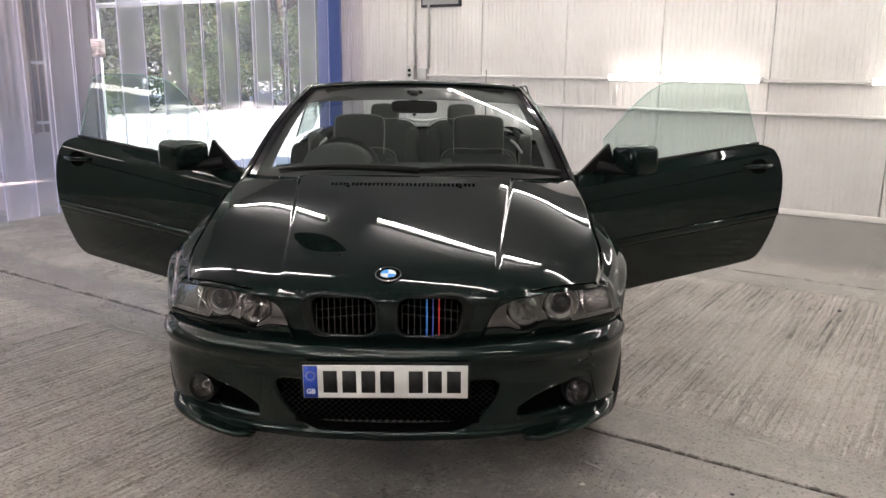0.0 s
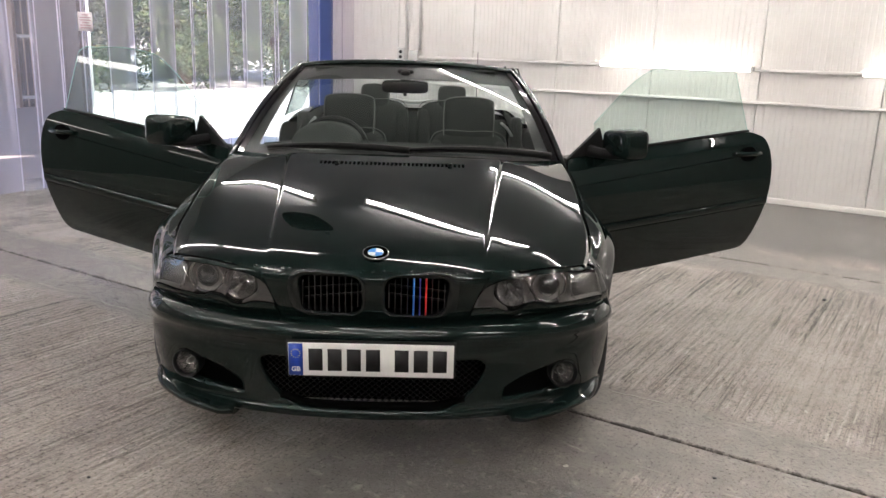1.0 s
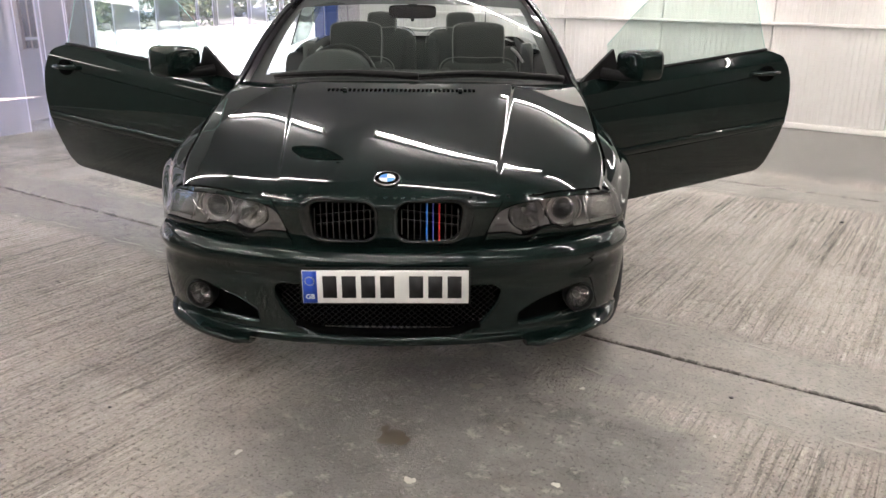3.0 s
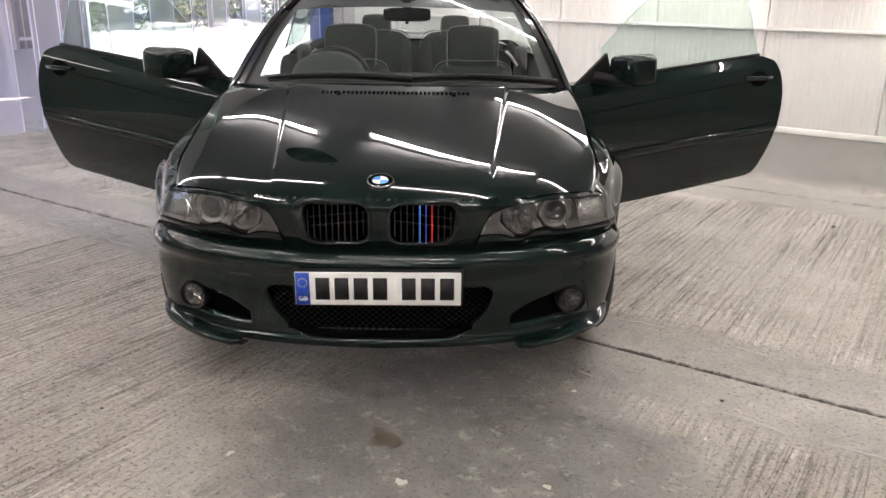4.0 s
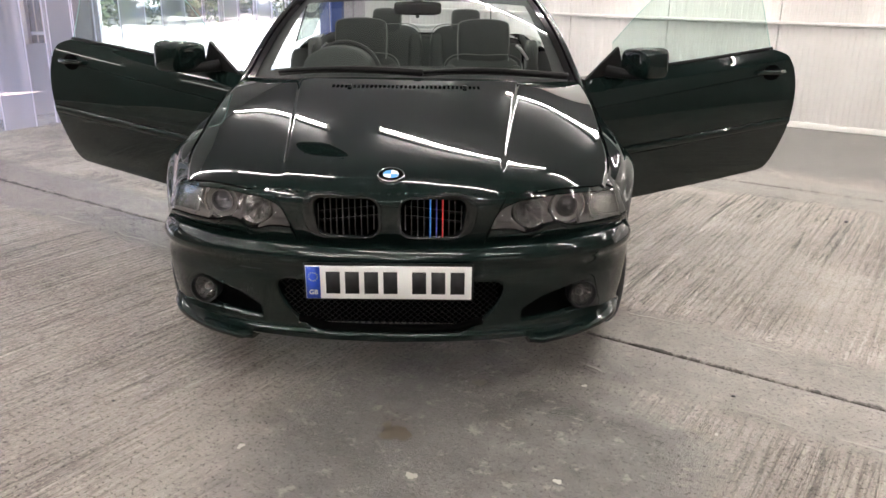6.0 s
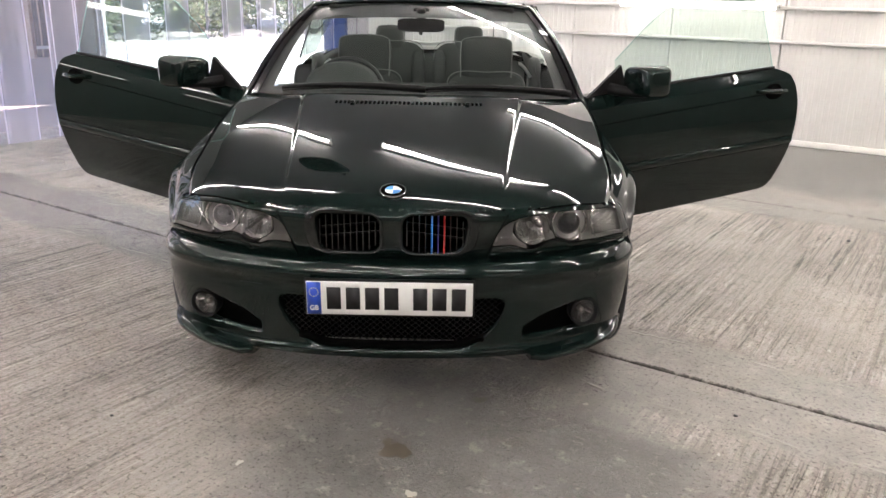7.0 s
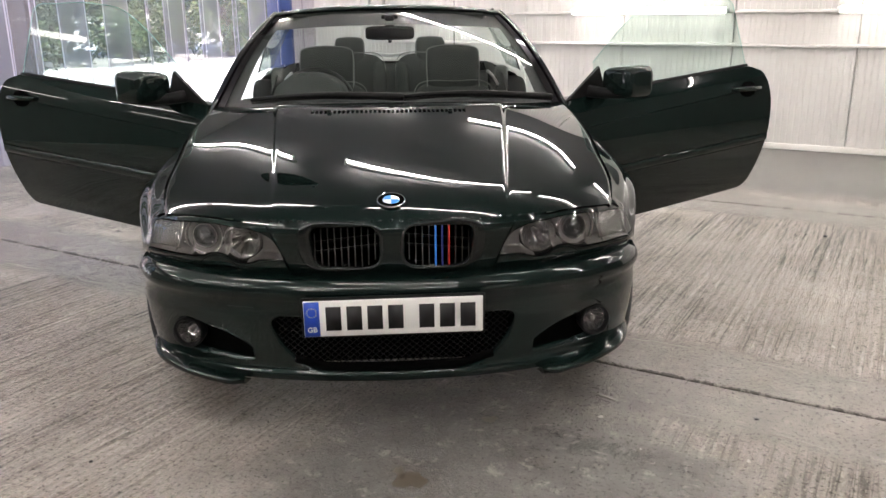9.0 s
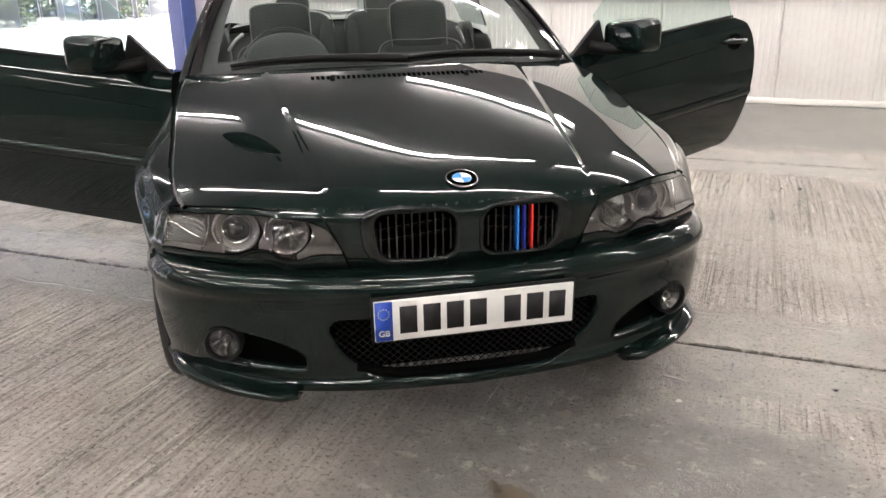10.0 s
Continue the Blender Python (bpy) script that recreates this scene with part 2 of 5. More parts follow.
    height = calc(m, "MULTIPLY_ADD", ridge, mask, calc(m, "MULTIPLY", chop, 0.12))
    height = calc(m, "ADD", height, calc(m, "MULTIPLY", grain, 0.18))
    height = calc(m, "ADD", height, calc(m, "MULTIPLY", crust, calc(m, "MULTIPLY_ADD", mask, 0.46, 0.04)))
    brim = calc(m, "SUBTRACT", 1.0, range01(m, calc(m, "ABSOLUTE", calc(m, "SUBTRACT", edge, 0.27)), 0.0, 0.012))
    brim = calc(m, "MULTIPLY", brim, range01(m, tex(4.0, detail=3), 0.45, 0.60))
    height = calc(m, "ADD", height, calc(m, "MULTIPLY", brim, 0.25))
    bumped(m, height, 1.0, 0.028)
    # colour: grey paint, warm rubbed ridges, dirty hollows; relief light and shade painted in
    col = ramp(m, blot, (0.28, (0.395, 0.352, 0.318)), (0.52, (0.470, 0.422, 0.380)), (0.75, (0.530, 0.477, 0.430)))
    # bare concrete tone, darkened further to paint the shade by the bumper
    bare_shaded = ramp(m, tex(7.0, detail=6, rough=0.65), (0.30, (0.108, 0.103, 0.096)), (0.70, (0.182, 0.173, 0.161)))
    col = mixed(m, calc(m, "MULTIPLY", calc(m, "SUBTRACT", 1.0, margin), 0.55), col, bare_shaded)
    col = mixed(m, calc(m, "SUBTRACT", 1.0, smooth), col, bare_shaded)
    # lit crests are painted brighter, on top of the wear
    worn = calc(m, "MULTIPLY", calc(m, "MULTIPLY", range01(m, ridge, 0.78, 1.02), mask), range01(m, tex(5.0, (1, 0.4, 1)), 0.42, 0.62))
    col = mixed(m, calc(m, "MULTIPLY", worn, 1.0), col, (0.70, 0.635, 0.56))
    # shade in hollows and cuts, painted together with their dirt
    hollow = calc(m, "MULTIPLY", calc(m, "SUBTRACT", 1.0, range01(m, ridge, 0.48, 0.75)), mask)
    col = mixed(m, calc(m, "MULTIPLY", hollow, 0.44), col, (0.085, 0.080, 0.074))
    col = mixed(m, calc(m, "MULTIPLY", calc(m, "MULTIPLY", cut, mask), 0.34), col, (0.070, 0.066, 0.060))
    # glints on the crusty ridges, painted as pale specks
    glint_flecks = calc(m, "MULTIPLY", range01(m, tex(85, (1, 0.65, 1), 5, 0.75), 0.53, 0.62), calc(m, "MULTIPLY", mask, 0.72))
    col = mixed(m, glint_flecks, col, (0.68, 0.61, 0.52))
    mott = tex(16, detail=7, rough=0.72)
    col = mixed(m, calc(m, "MULTIPLY", range01(m, mott, 0.52, 0.68), 0.42), col, (0.14, 0.132, 0.122))
    col = mixed(m, calc(m, "MULTIPLY", range01(m, mott, 0.46, 0.34), 0.35), col, (0.46, 0.42, 0.37))
    rust = calc(m, "MULTIPLY", range01(m, tex(3.3, detail=5, rough=0.55), 0.55, 0.85), 0.30)
    col = mixed(m, rust, col, (0.26, 0.19, 0.13))
    dirt = calc(m, "MULTIPLY", range01(m, tex(75, detail=5, rough=0.65), 0.54, 0.64), 0.70)
    col = mixed(m, dirt, col, (0.075, 0.068, 0.06))
    col = mixed(m, calc(m, "MULTIPLY", brim, 0.5), col, (0.50, 0.47, 0.42))
    col = mixed(m, calc(m, "MULTIPLY", range01(m, tex(110, detail=2), 0.70, 0.76), 0.6), col, (0.55, 0.52, 0.46))
    col = mixed(m, calc(m, "MULTIPLY", gap, 0.8), col, (0.045, 0.042, 0.038))
    l.new(col, b.inputs["Base Color"])
    l.new(calc(m, "MULTIPLY_ADD", blot, 0.18, 0.06), b.inputs["Roughness"])
    b.inputs["Specular IOR Level"].default_value = 1.0


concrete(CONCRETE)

# ---- helpers for meshes ----
def link(bm, name, material, smooth=True):
    me = bpy.data.meshes.new(name)
    bmesh.ops.recalc_face_normals(bm, faces=bm.faces)
    bm.to_mesh(me)
    bm.free()
    for m in (material if isinstance(material, (list, tuple)) else (material,)):
        me.materials.append(m)
    if smooth:
        me.shade_smooth()
    return me


def parent_world(ob):
    m = ob.matrix_basis.copy()
    return parent_world(ob.parent) @ ob.matrix_parent_inverse @ m if ob.parent else m


def hang(ob, parent):
    ob.parent = parent
    ob.matrix_parent_inverse = parent_world(parent).inverted()
    return ob


def part(name, bm, material, parent, label="", smooth=True, at=None):
    """One mesh under a thing or a part. The mesh is in world places, or in those of the pose at."""
    ob = new(name, link(bm, name, material, smooth))
    if at is not None:
        ob.matrix_basis = at
    if parent:
        hang(ob, parent)
    return tagged(ob, label)


def thing(name, at, label, category, group="", kind=""):
    ob = new(name)
    ob.empty_display_size = 0.1
    ob.matrix_basis = at if isinstance(at, Matrix) else Matrix.Translation(at)
    return tagged(ob, label, category, group, kind)


def single(name, bm, material, label, category, group="", kind="", smooth=True, at=None):
    ob = part(name, bm, material, None, label, smooth, at)
    return tagged(ob, label, category, group, kind)


def spl(x, xs, ys):
    """A smooth curve through a few points."""
    n = len(xs)
    x = min(max(x, xs[0]), xs[-1])
    i = max(j for j in range(n - 1) if xs[j] <= x + 1e-12)
    d = [(ys[j + 1] - ys[j]) / (xs[j + 1] - xs[j]) for j in range(n - 1)]

    def slope(j):
        if j == 0:
            return d[0]
        if j == n - 1:
            return d[-1]
        h0, h1 = xs[j] - xs[j - 1], xs[j + 1] - xs[j]
        return (d[j - 1] * h1 + d[j] * h0) / (h0 + h1)
    h = xs[i + 1] - xs[i]
    t = (x - xs[i]) / h
    a, b = slope(i) * h, slope(i + 1) * h
    return ys[i] + t * (a + t * (3 * (ys[i + 1] - ys[i]) - 2 * a - b + t * (a + b - 2 * (ys[i + 1] - ys[i]))))


def smooth01(t):
    t = min(max(t, 0.0), 1.0)
    return t * t * (3 - 2 * t)


def grid(fn, us, vs, bm=None):
    """A sheet of quads from fn(u, v)."""
    bm = bm or bmesh.new()
    rows = [[bm.verts.new(fn(u, v)) for u in us] for v in vs]
    for a, b in zip(rows, rows[1:]):
        for i in range(len(us) - 1):
            bm.faces.new((a[i], a[i + 1], b[i + 1], b[i]))
    return bm


def holed(fn, us, vs, shapes, cell, depth, bm=None):
    """A sheet with openings: shapes are distances in (u, v), negative inside. The rims go back by depth."""
    bm = bm or bmesh.new()

    def dist(p):
        return min(s(*p) for s in shapes)
    rows, where = [], {}
    for v in vs:
        row = []
        for u in us:
            p = (u, v)
            for _ in range(3):
                d = dist(p)
                if abs(d) < 0.62 * cell:
                    e = cell * 0.05
                    g = ((dist((p[0] + e, p[1])) - dist((p[0] - e, p[1]))) / (2 * e), (dist((p[0], p[1] + e)) - dist((p[0], p[1] - e))) / (2 * e))
                    k = g[0] ** 2 + g[1] ** 2
                    if k > 1e-6:
                        p = (p[0] - d * g[0] / k, p[1] - d * g[1] / k)
            w = bm.verts.new(fn(*p))
            where[w] = p
            row.append(w)
        rows.append(row)
    for a, b in zip(rows, rows[1:]):
        for i in range(len(us) - 1):
            q = (a[i], a[i + 1], b[i + 1], b[i])
            c = [sum(where[w][k] for w in q) / 4 for k in (0, 1)]
            if dist(c) > 0:
                bm.faces.new(q)
    # draw the rims of the openings onto the true outline
    outer = {rows[0][0], rows[0][-1], rows[-1][0], rows[-1][-1]} | set(rows[0]) | set(rows[-1]) | {r[0] for r in rows} | {r[-1] for r in rows}
    for w in where:
        if w in outer or not w.link_faces or not any(e.is_boundary for e in w.link_edges):
            continue
        p = where[w]
        for _ in range(6):
            d, e = dist(p), cell * 0.05
            g = ((dist((p[0] + e, p[1])) - dist((p[0] - e, p[1]))) / (2 * e), (dist((p[0], p[1] + e)) - dist((p[0], p[1] - e))) / (2 * e))
            k = max(g[0] ** 2 + g[1] ** 2, 0.2)
            p = (p[0] - d * g[0] / k, p[1] - d * g[1] / k)
        where[w], w.co = p, fn(*p)
    loose = [w for w in where if not w.link_faces]
    rim = [e for e in bm.edges if e.is_boundary and all(w in where and abs(dist(where[w])) < 0.2 * cell for w in e.verts)]
    if rim and depth:
        out = bmesh.ops.extrude_edge_only(bm, edges=rim)["geom"]
        for w in out:
            if isinstance(w, bmesh.types.BMVert):
                w.co += Vector(depth)
    bmesh.ops.delete(bm, geom=loose, context="VERTS")
    return bm


def ticks(a, b, n):
    return [a + (b - a) * i / n for i in range(n + 1)]


def box(bm, size, at=(0, 0, 0), bevel=0.0, seg=2, m=None):
    got = bmesh.ops.create_cube(bm, size=1)["verts"]
    for v in got:
        v.co = Vector((v.co.x * size[0], v.co.y * size[1], v.co.z * size[2]))
    if bevel:
        edges = list({e for v in got for e in v.link_edges})
        r = bmesh.ops.bevel(bm, geom=edges, offset=bevel, segments=seg, profile=0.5, affect="EDGES")
        got = list({v for f in r["faces"] for v in f.verts} | {v for v in got if v.is_valid})
    for v in got:
        v.co = (m @ v.co if m else v.co) + Vector(at)
    return bm


def tube(bm, path, radius, sides=8, closed=False, cap=True):
    """A round bar along a path; radius is a number or one for each point."""
    path = [Vector(p) for p in path]
    n = len(path)
    rings = []
    for i, p in enumerate(path):
        a, b = (path[i - 1], path[(i + 1) % n]) if closed else (path[max(i - 1, 0)], path[min(i + 1, n - 1)])
        d = (b - a).normalized()
        up = Vector((0, 0, 1)) if abs(d.z) < 0.95 else Vector((1, 0, 0))
        s = d.cross(up).normalized()
        w = s.cross(d)
        r = radius[i] if isinstance(radius, (list, tuple)) else radius
        rings.append([bm.verts.new(p + (s * math.cos(k) + w * math.sin(k)) * r) for k in (2 * math.pi * j / sides for j in range(sides))])
    for i in range(n if closed else n - 1):
        a, b = rings[i], rings[(i + 1) % n]
        for j in range(sides):
            bm.faces.new((a[j], a[(j + 1) % sides], b[(j + 1) % sides], b[j]))
    if cap and not closed:
        bm.faces.new(rings[0][::-1])
        bm.faces.new(rings[-1])
    return bm


def lathe(bm, profile, sides=32, m=None):
    """Turns a profile of (radius, height) about z."""
    rings = []
    for r, h in profile:
        ring = [Vector((r * math.cos(a), r * math.sin(a), h)) for a in (2 * math.pi * j / sides for j in range(sides))]
        rings.append([bm.verts.new(m @ v if m else v) for v in ring])
    for a, b in zip(rings, rings[1:]):
        for j in range(sides):
            bm.faces.new((a[j], a[(j + 1) % sides], b[(j + 1) % sides], b[j]))
    return bm


def puff(bm, size, at=(0, 0, 0), power=4.0, nu=28, nv=16, m=None, shape=None):
    """A cushion: a box with very round edges."""
    def sgn(c, e):
        return math.copysign(abs(c) ** e, c)
    e = 2.0 / power

    def fn(u, v):
        p = Vector((sgn(math.cos(v), e) * sgn(math.cos(u), e) * size[0] / 2, sgn(math.cos(v), e) * sgn(math.sin(u), e) * size[1] / 2, sgn(math.sin(v), e) * size[2] / 2))
        if shape:
            p = shape(p)
        return (m @ p if m else p) + Vector(at)
    k = len(bm.verts)
    grid(fn, ticks(-math.pi, math.pi, nu), ticks(-math.pi / 2 + 0.02, math.pi / 2 - 0.02, nv), bm)
    bm.verts.ensure_lookup_table()
    bmesh.ops.remove_doubles(bm, verts=bm.verts[k:], dist=1e-5)
    return bm


def rounded(w, h, r):
    """Distance to a rounded rectangle of half sizes w, h about the origin."""
    def f(x, y):
        a, b = abs(x) - w + r, abs(y) - h + r
        return math.hypot(max(a, 0), max(b, 0)) + min(max(a, b), 0) - r
    return f

# ---- the room ----
U0, U1, DEEP = -5.75, 6.5, 15.0            # the room along the panelled wall, and in front of it
TURN = Matrix.Rotation(WALL, 4, "Z")


def put(u, d, z=0.0, turn=0.0):
    """A pose in the room: x along the panelled wall, y into it."""
    return Matrix.Translation(room(u, d, z)) @ TURN @ Matrix.Rotation(radians(turn), 4, "Z")


def block(name, u0, u1, d0, d1, z0, z1, material, label, category="wall", kind="structure", bevel=0.0, parent=None):
    bm = box(bmesh.new(), (u1 - u0, d1 - d0, z1 - z0), bevel=bevel)
    at = put((u0 + u1) / 2, (d0 + d1) / 2, (z0 + z1) / 2)
    if parent:
        return part(name, bm, material, parent, label, False, at)
    return single(name, bm, material, label, category, kind=kind, smooth=False, at=at)


# ground under everything and out to the horizon
bm = grid(lambda u, v: (u, v, -0.07), ticks(-400, 400, 8), ticks(-400, 400, 8))
single("ground", bm, GRAVEL, "pale sunlit concrete yard outside the bay", "ground", kind="structure")

# floor slabs with open joints
floor = thing("floor", room(0, 0), "grey painted concrete floor with tamped ridges and worn patches", "floor", kind="structure")
JOINTS = (-0.2, 2.58, 5.53, 8.48, 11.43, DEEP + 0.2)
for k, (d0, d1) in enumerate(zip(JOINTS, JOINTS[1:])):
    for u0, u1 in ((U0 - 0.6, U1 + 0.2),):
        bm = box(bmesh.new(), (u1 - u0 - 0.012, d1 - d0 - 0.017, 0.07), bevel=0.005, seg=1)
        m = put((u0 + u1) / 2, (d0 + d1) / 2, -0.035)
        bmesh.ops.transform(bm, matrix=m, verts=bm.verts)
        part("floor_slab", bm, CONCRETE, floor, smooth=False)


def blotch(name, x, y, r, material, label, seed):
    """A flat stain with an uneven edge, lying on the floor."""
    q = random.Random(seed)
    bm = bmesh.new()
    ph = [q.uniform(0, 6.3) for _ in range(4)]
    rim = []
    for k in range(28):
        a = 2 * math.pi * k / 28
        w = r * (1 + 0.25 * math.sin(2 * a + ph[0]) + 0.18 * math.sin(3 * a + ph[1]) + 0.10 * math.sin(7 * a + ph[2]))
        rim.append(bm.verts.new((x + w * math.cos(a), y + 1.3 * w * math.sin(a), 0.0012)))
    bm.faces.new(rim)
    part(name, bm, material, floor, label)


OIL = mat("brown_oil_stain", (0.098, 0.079, 0.060), 0.35)
PALE = mat("pale_paint_chip", (0.40, 0.37, 0.32), 0.7)
blotch("oil_stain", 0.035, 2.285, 0.038, OIL, "small brown oil stain", 3)
blotch("oil_stain", 0.005, 2.33, 0.018, OIL, "small brown oil stain", 5)
blotch("paint_chip", 0.092, 2.065, 0.014, PALE, "pale chipped patch", 7)
blotch("oil_stain", 0.30, 2.62, 0.020, OIL, "small brown oil stain", 8)
for k, (x, y) in enumerate(((1.02, 2.31), (0.66, 2.61), (-0.42, 2.2), (-1.1, 2.9), (1.7, 3.1), (0.5, 2.05))):
    blotch("paint_chip", x, y, 0.006 + 0.002 * (k % 3), PALE, "tiny pale chip", 20 + k)
q = random.Random(11)
for x, y, r in ((2.487, 4.646, 0.012), (2.40, 4.70, 0.007), (1.15, 2.55, 0.007), (-0.9, 2.45, 0.006)):
    bm = puff(bmesh.new(), (2 * r, 1.5 * r, r), (x, y, r / 2), 2.5, 10, 6)
    for v in bm.verts:
        v.co += Vector((q.uniform(-1, 1), q.uniform(-1, 1), 0)) * r * 0.15
    single("grit", bm, DARK, "small dark bit of grit on the concrete", "grit", "bits of grit")

# ceiling
block("ceiling", U0 - 0.3, U1 + 0.3, -0.3, DEEP + 0.3, CEIL, CEIL + 0.15, CEILING, "dull grey sheet ceiling of the bay", "ceiling")

# panelled wall: insulated panels with fine ribs
wall_a = thing("wall_north", room(0, 0), "white ribbed insulated wall panels with narrow vertical joints", "wall", kind="structure")
PW = 1.07


def wall_panel(u0, u1):
    """One panel with shallow flutes, its face towards the room."""
    bm = bmesh.new()
    n = int((u1 - u0) / 0.0535 + 0.5)
    w = (u1 - u0 - 0.008) / n
    x = -(u1 - u0) / 2 + 0.004
    prof = [(x, 0.09), (x, 0.004), (x + 0.006, 0.0)]
    for i in range(n):
        a = x + i * w
        prof += [(a + w * 0.30, 0.0), (a + w * 0.42, 0.0035), (a + w * 0.62, 0.0035), (a + w * 0.74, 0.0)]
    e = (u1 - u0) / 2 - 0.004
    prof += [(e - 0.006, 0.0), (e, 0.004), (e, 0.09)]
    lo = [bm.verts.new((p, q, 0.0)) for p, q in prof]
    hi = [bm.verts.new((p, q, CEIL)) for p, q in prof]
    for i in range(len(prof) - 1):
        bm.faces.new((lo[i], lo[i + 1], hi[i + 1], hi[i]))
    return bm


proto = None
u = -0.42 - 5 * PW
while u < U1:
    if proto is None:
        proto = part("wall_panel", wall_panel(0, PW), WALLPANEL, wall_a, smooth=False, at=put(u + PW / 2, 0))
    else:
        ob = new("wall_panel", proto.data)
        ob.matrix_basis = put(u + PW / 2, 0)
        hang(ob, wall_a)
    u += PW
block("wall_backing", U0 - 0.3, U1 + 0.3, -0.3, -0.09, 0, CEIL, WALLPANEL, "plain core of the panelled wall", parent=wall_a)
# the other walls, out of sight behind the camera, darkened for the car's reflections
block("wall_east", U1, U1 + 0.2, 0, DEEP, 0, CEIL, DULLWALL, "plain dull grey wall panels of the bay, darkened for the reflections")
block("wall_south", U0, U1, DEEP, DEEP + 0.2, 0, CEIL, BACKWALL, "plain dark grey wall behind the camera, darkened for the reflections")
OPEN0, OPEN1, OPENZ = 0.34, 7.6, 2.42
block("wall_west", U0 - 0.2, U0, OPEN1, DEEP, 0, CEIL, DULLWALL, "plain dull grey wall panels beside the opening, darkened for the reflections")
block("wall_west_lintel", U0 - 0.2, U0, 0, OPEN1, OPENZ, CEIL, BACKWALL, "dull grey panels above the wide opening")
block("wall_west_pier", U0 - 0.2, U0, 0, OPEN0 - 0.10, 0, OPENZ, BLUEPAINT, "blue painted pier beside the opening", "pier")

# skirting on the panelled wall
bm = box(bmesh.new(), (U1 - U0, 0.025, 0.055), bevel=0.006)
single("baseboard", bm, mat("white_skirting", (0.72, 0.70, 0.67), 0.5), "low white kerb strip along the panelled wall", "skirting", kind="structure", at=put((U0 + U1) / 2, 0.013, 0.0275))

# rails on the panelled wall
for z, name in ((1.26, "conduit_rail"), (0.955, "wall_rail")):
    bm = box(bmesh.new(), (U1 + 4.45, 0.035, 0.03), bevel=0.006)
    rail = single(name, bm, mat(name + "_paint", (0.62, 0.60, 0.58), 0.45), "thin painted conduit running level along the white panels", "conduit", "wall rails", at=put((U1 - 4.45) / 2, 0.022, z))


def tube_light(name="tube_light", length=1.5, wall=True):
    """An uncovered fluorescent batten: body, tube and two lamp holders, its tube towards +z."""
    e = thing(name, (0, 0, 0), "lit white fluorescent tube on a slim batten", "tube light", "fluorescent tubes")
    part("batten", box(bmesh.new(), (length + 0.06, 0.045, 0.035), (0, 0, 0.018), 0.005), GREYBOX, e)
    bm = bmesh.new()
    tube(bm, [(-length / 2, 0, 0.065), (length / 2, 0, 0.065)], 0.030 if wall else 0.008, 14)
    part("lamp", bm, TUBEWALL if wall else TUBE, e, "glowing white tube")
    for s in (-1, 1):
        part("lamp_holder", box(bmesh.new(), (0.022, 0.036, 0.055), (s * (length / 2 + 0.012), 0, 0.06), 0.005), ENAMEL, e)
    return e


lamp0 = tube_light()
tilt = Matrix.Rotation(radians(90), 4, "X")
lamp0.matrix_basis = put(-1.245, 0.04, 1.272) @ tilt
lamps = [lamp0]
for u in (1.23, 3.7):
    lamps.append(copy_thing(lamp0, put(u, 0.04, 1.272) @ tilt))
# the same lamps on the two side walls
for at in (put(U0 + 0.04, 8.65, 1.88, 90) @ tilt, put(U1 - 0.04, 9.5, 1.86, -90) @ tilt, put(U0 + 0.04, 11.4, 1.88, 90) @ tilt):
    lamps.append(copy_thing(lamp0, at))
# unknown dark thing out of view, added for the dark patch in the bonnet
heater = thing("ceiling_dark_shape", put(-3.15, 3.75, CEIL), "unseen dark shape under the ceiling, added for the bonnet's dark reflection", "heater")
part("case", puff(bmesh.new(), (0.80, 0.34, 0.16), power=1.55), SHADEBLACK, heater, at=put(-3.15, 3.75, CEIL - 0.16))
for du in (-0.3, 0.3):
    part("hanger", box(bmesh.new(), (0.03, 0.03, 0.07)), DARK, heater, at=put(-3.15 + du, 3.75, CEIL - 0.035))
flip = Matrix.Rotation(radians(180), 4, "X")
longest = tube_light(length=2.5, wall=False)
longest.matrix_basis = put(-1.75, 2.85, CEIL) @ flip
long = tube_light(length=2.0, wall=False)
long.matrix_basis = put(-4.6, 3.1, CEIL) @ flip
for d, us in ((1.1, (-4.3, -1.5, 1.3, 4.1)), (3.1, (0.9, 3.65)), (5.35, (-5.0, -2.75, 0.0, 2.75, 5.2)), (7.75, (-4.6, -1.85, 0.9, 3.65)), (10.1, (-5.0, -2.3, 0.45, 3.2)), (12.5, (-4.6, -1.85, 0.9, 3.65))):
    for u in us:
        lamps.append(copy_thing(long, put(u, d, CEIL) @ flip))

# switch boxes and pipes near the corner
sw = thing("switch_box", put(-4.60, 0.0, 1.28), "grey switch box with two dark buttons on the white panels", "switch")
part("case", box(bmesh.new(), (0.11, 0.09, 0.17), bevel=0.01), GREYBOX, sw, at=put(-4.60, 0.045, 1.28))
for z in (1.255, 1.315):
    bm = lathe(bmesh.new(), [(0.0, 0.016), (0.018, 0.016), (0.02, 0.0)], 16)
    part("button", bm, BLACK, sw, "round dark push button", at=put(-4.60, 0.09, z) @ tilt)
sw2 = thing("socket_box", put(-4.43, 0.0, 1.26), "small grey junction box beside the switch box", "junction box")
part("case", box(bmesh.new(), (0.12, 0.07, 0.13), bevel=0.01), GREYBOX, sw2, at=put(-4.43, 0.035, 1.27))
for u in (-4.56, -4.36):
    bm = tube(bmesh.new(), [(0, 0, 0), (0, 0, CEIL - 1.34)], 0.016, 10)
    single("conduit_pipe", bm, GREYBOX, "grey vertical conduit pipe above the switch boxes", "pipe", "conduits", at=put(u, 0.03, 1.34))
fr = thing("notice_board", put(-4.2, 0.0, 2.3), "dark framed board high on the white panels", "board")
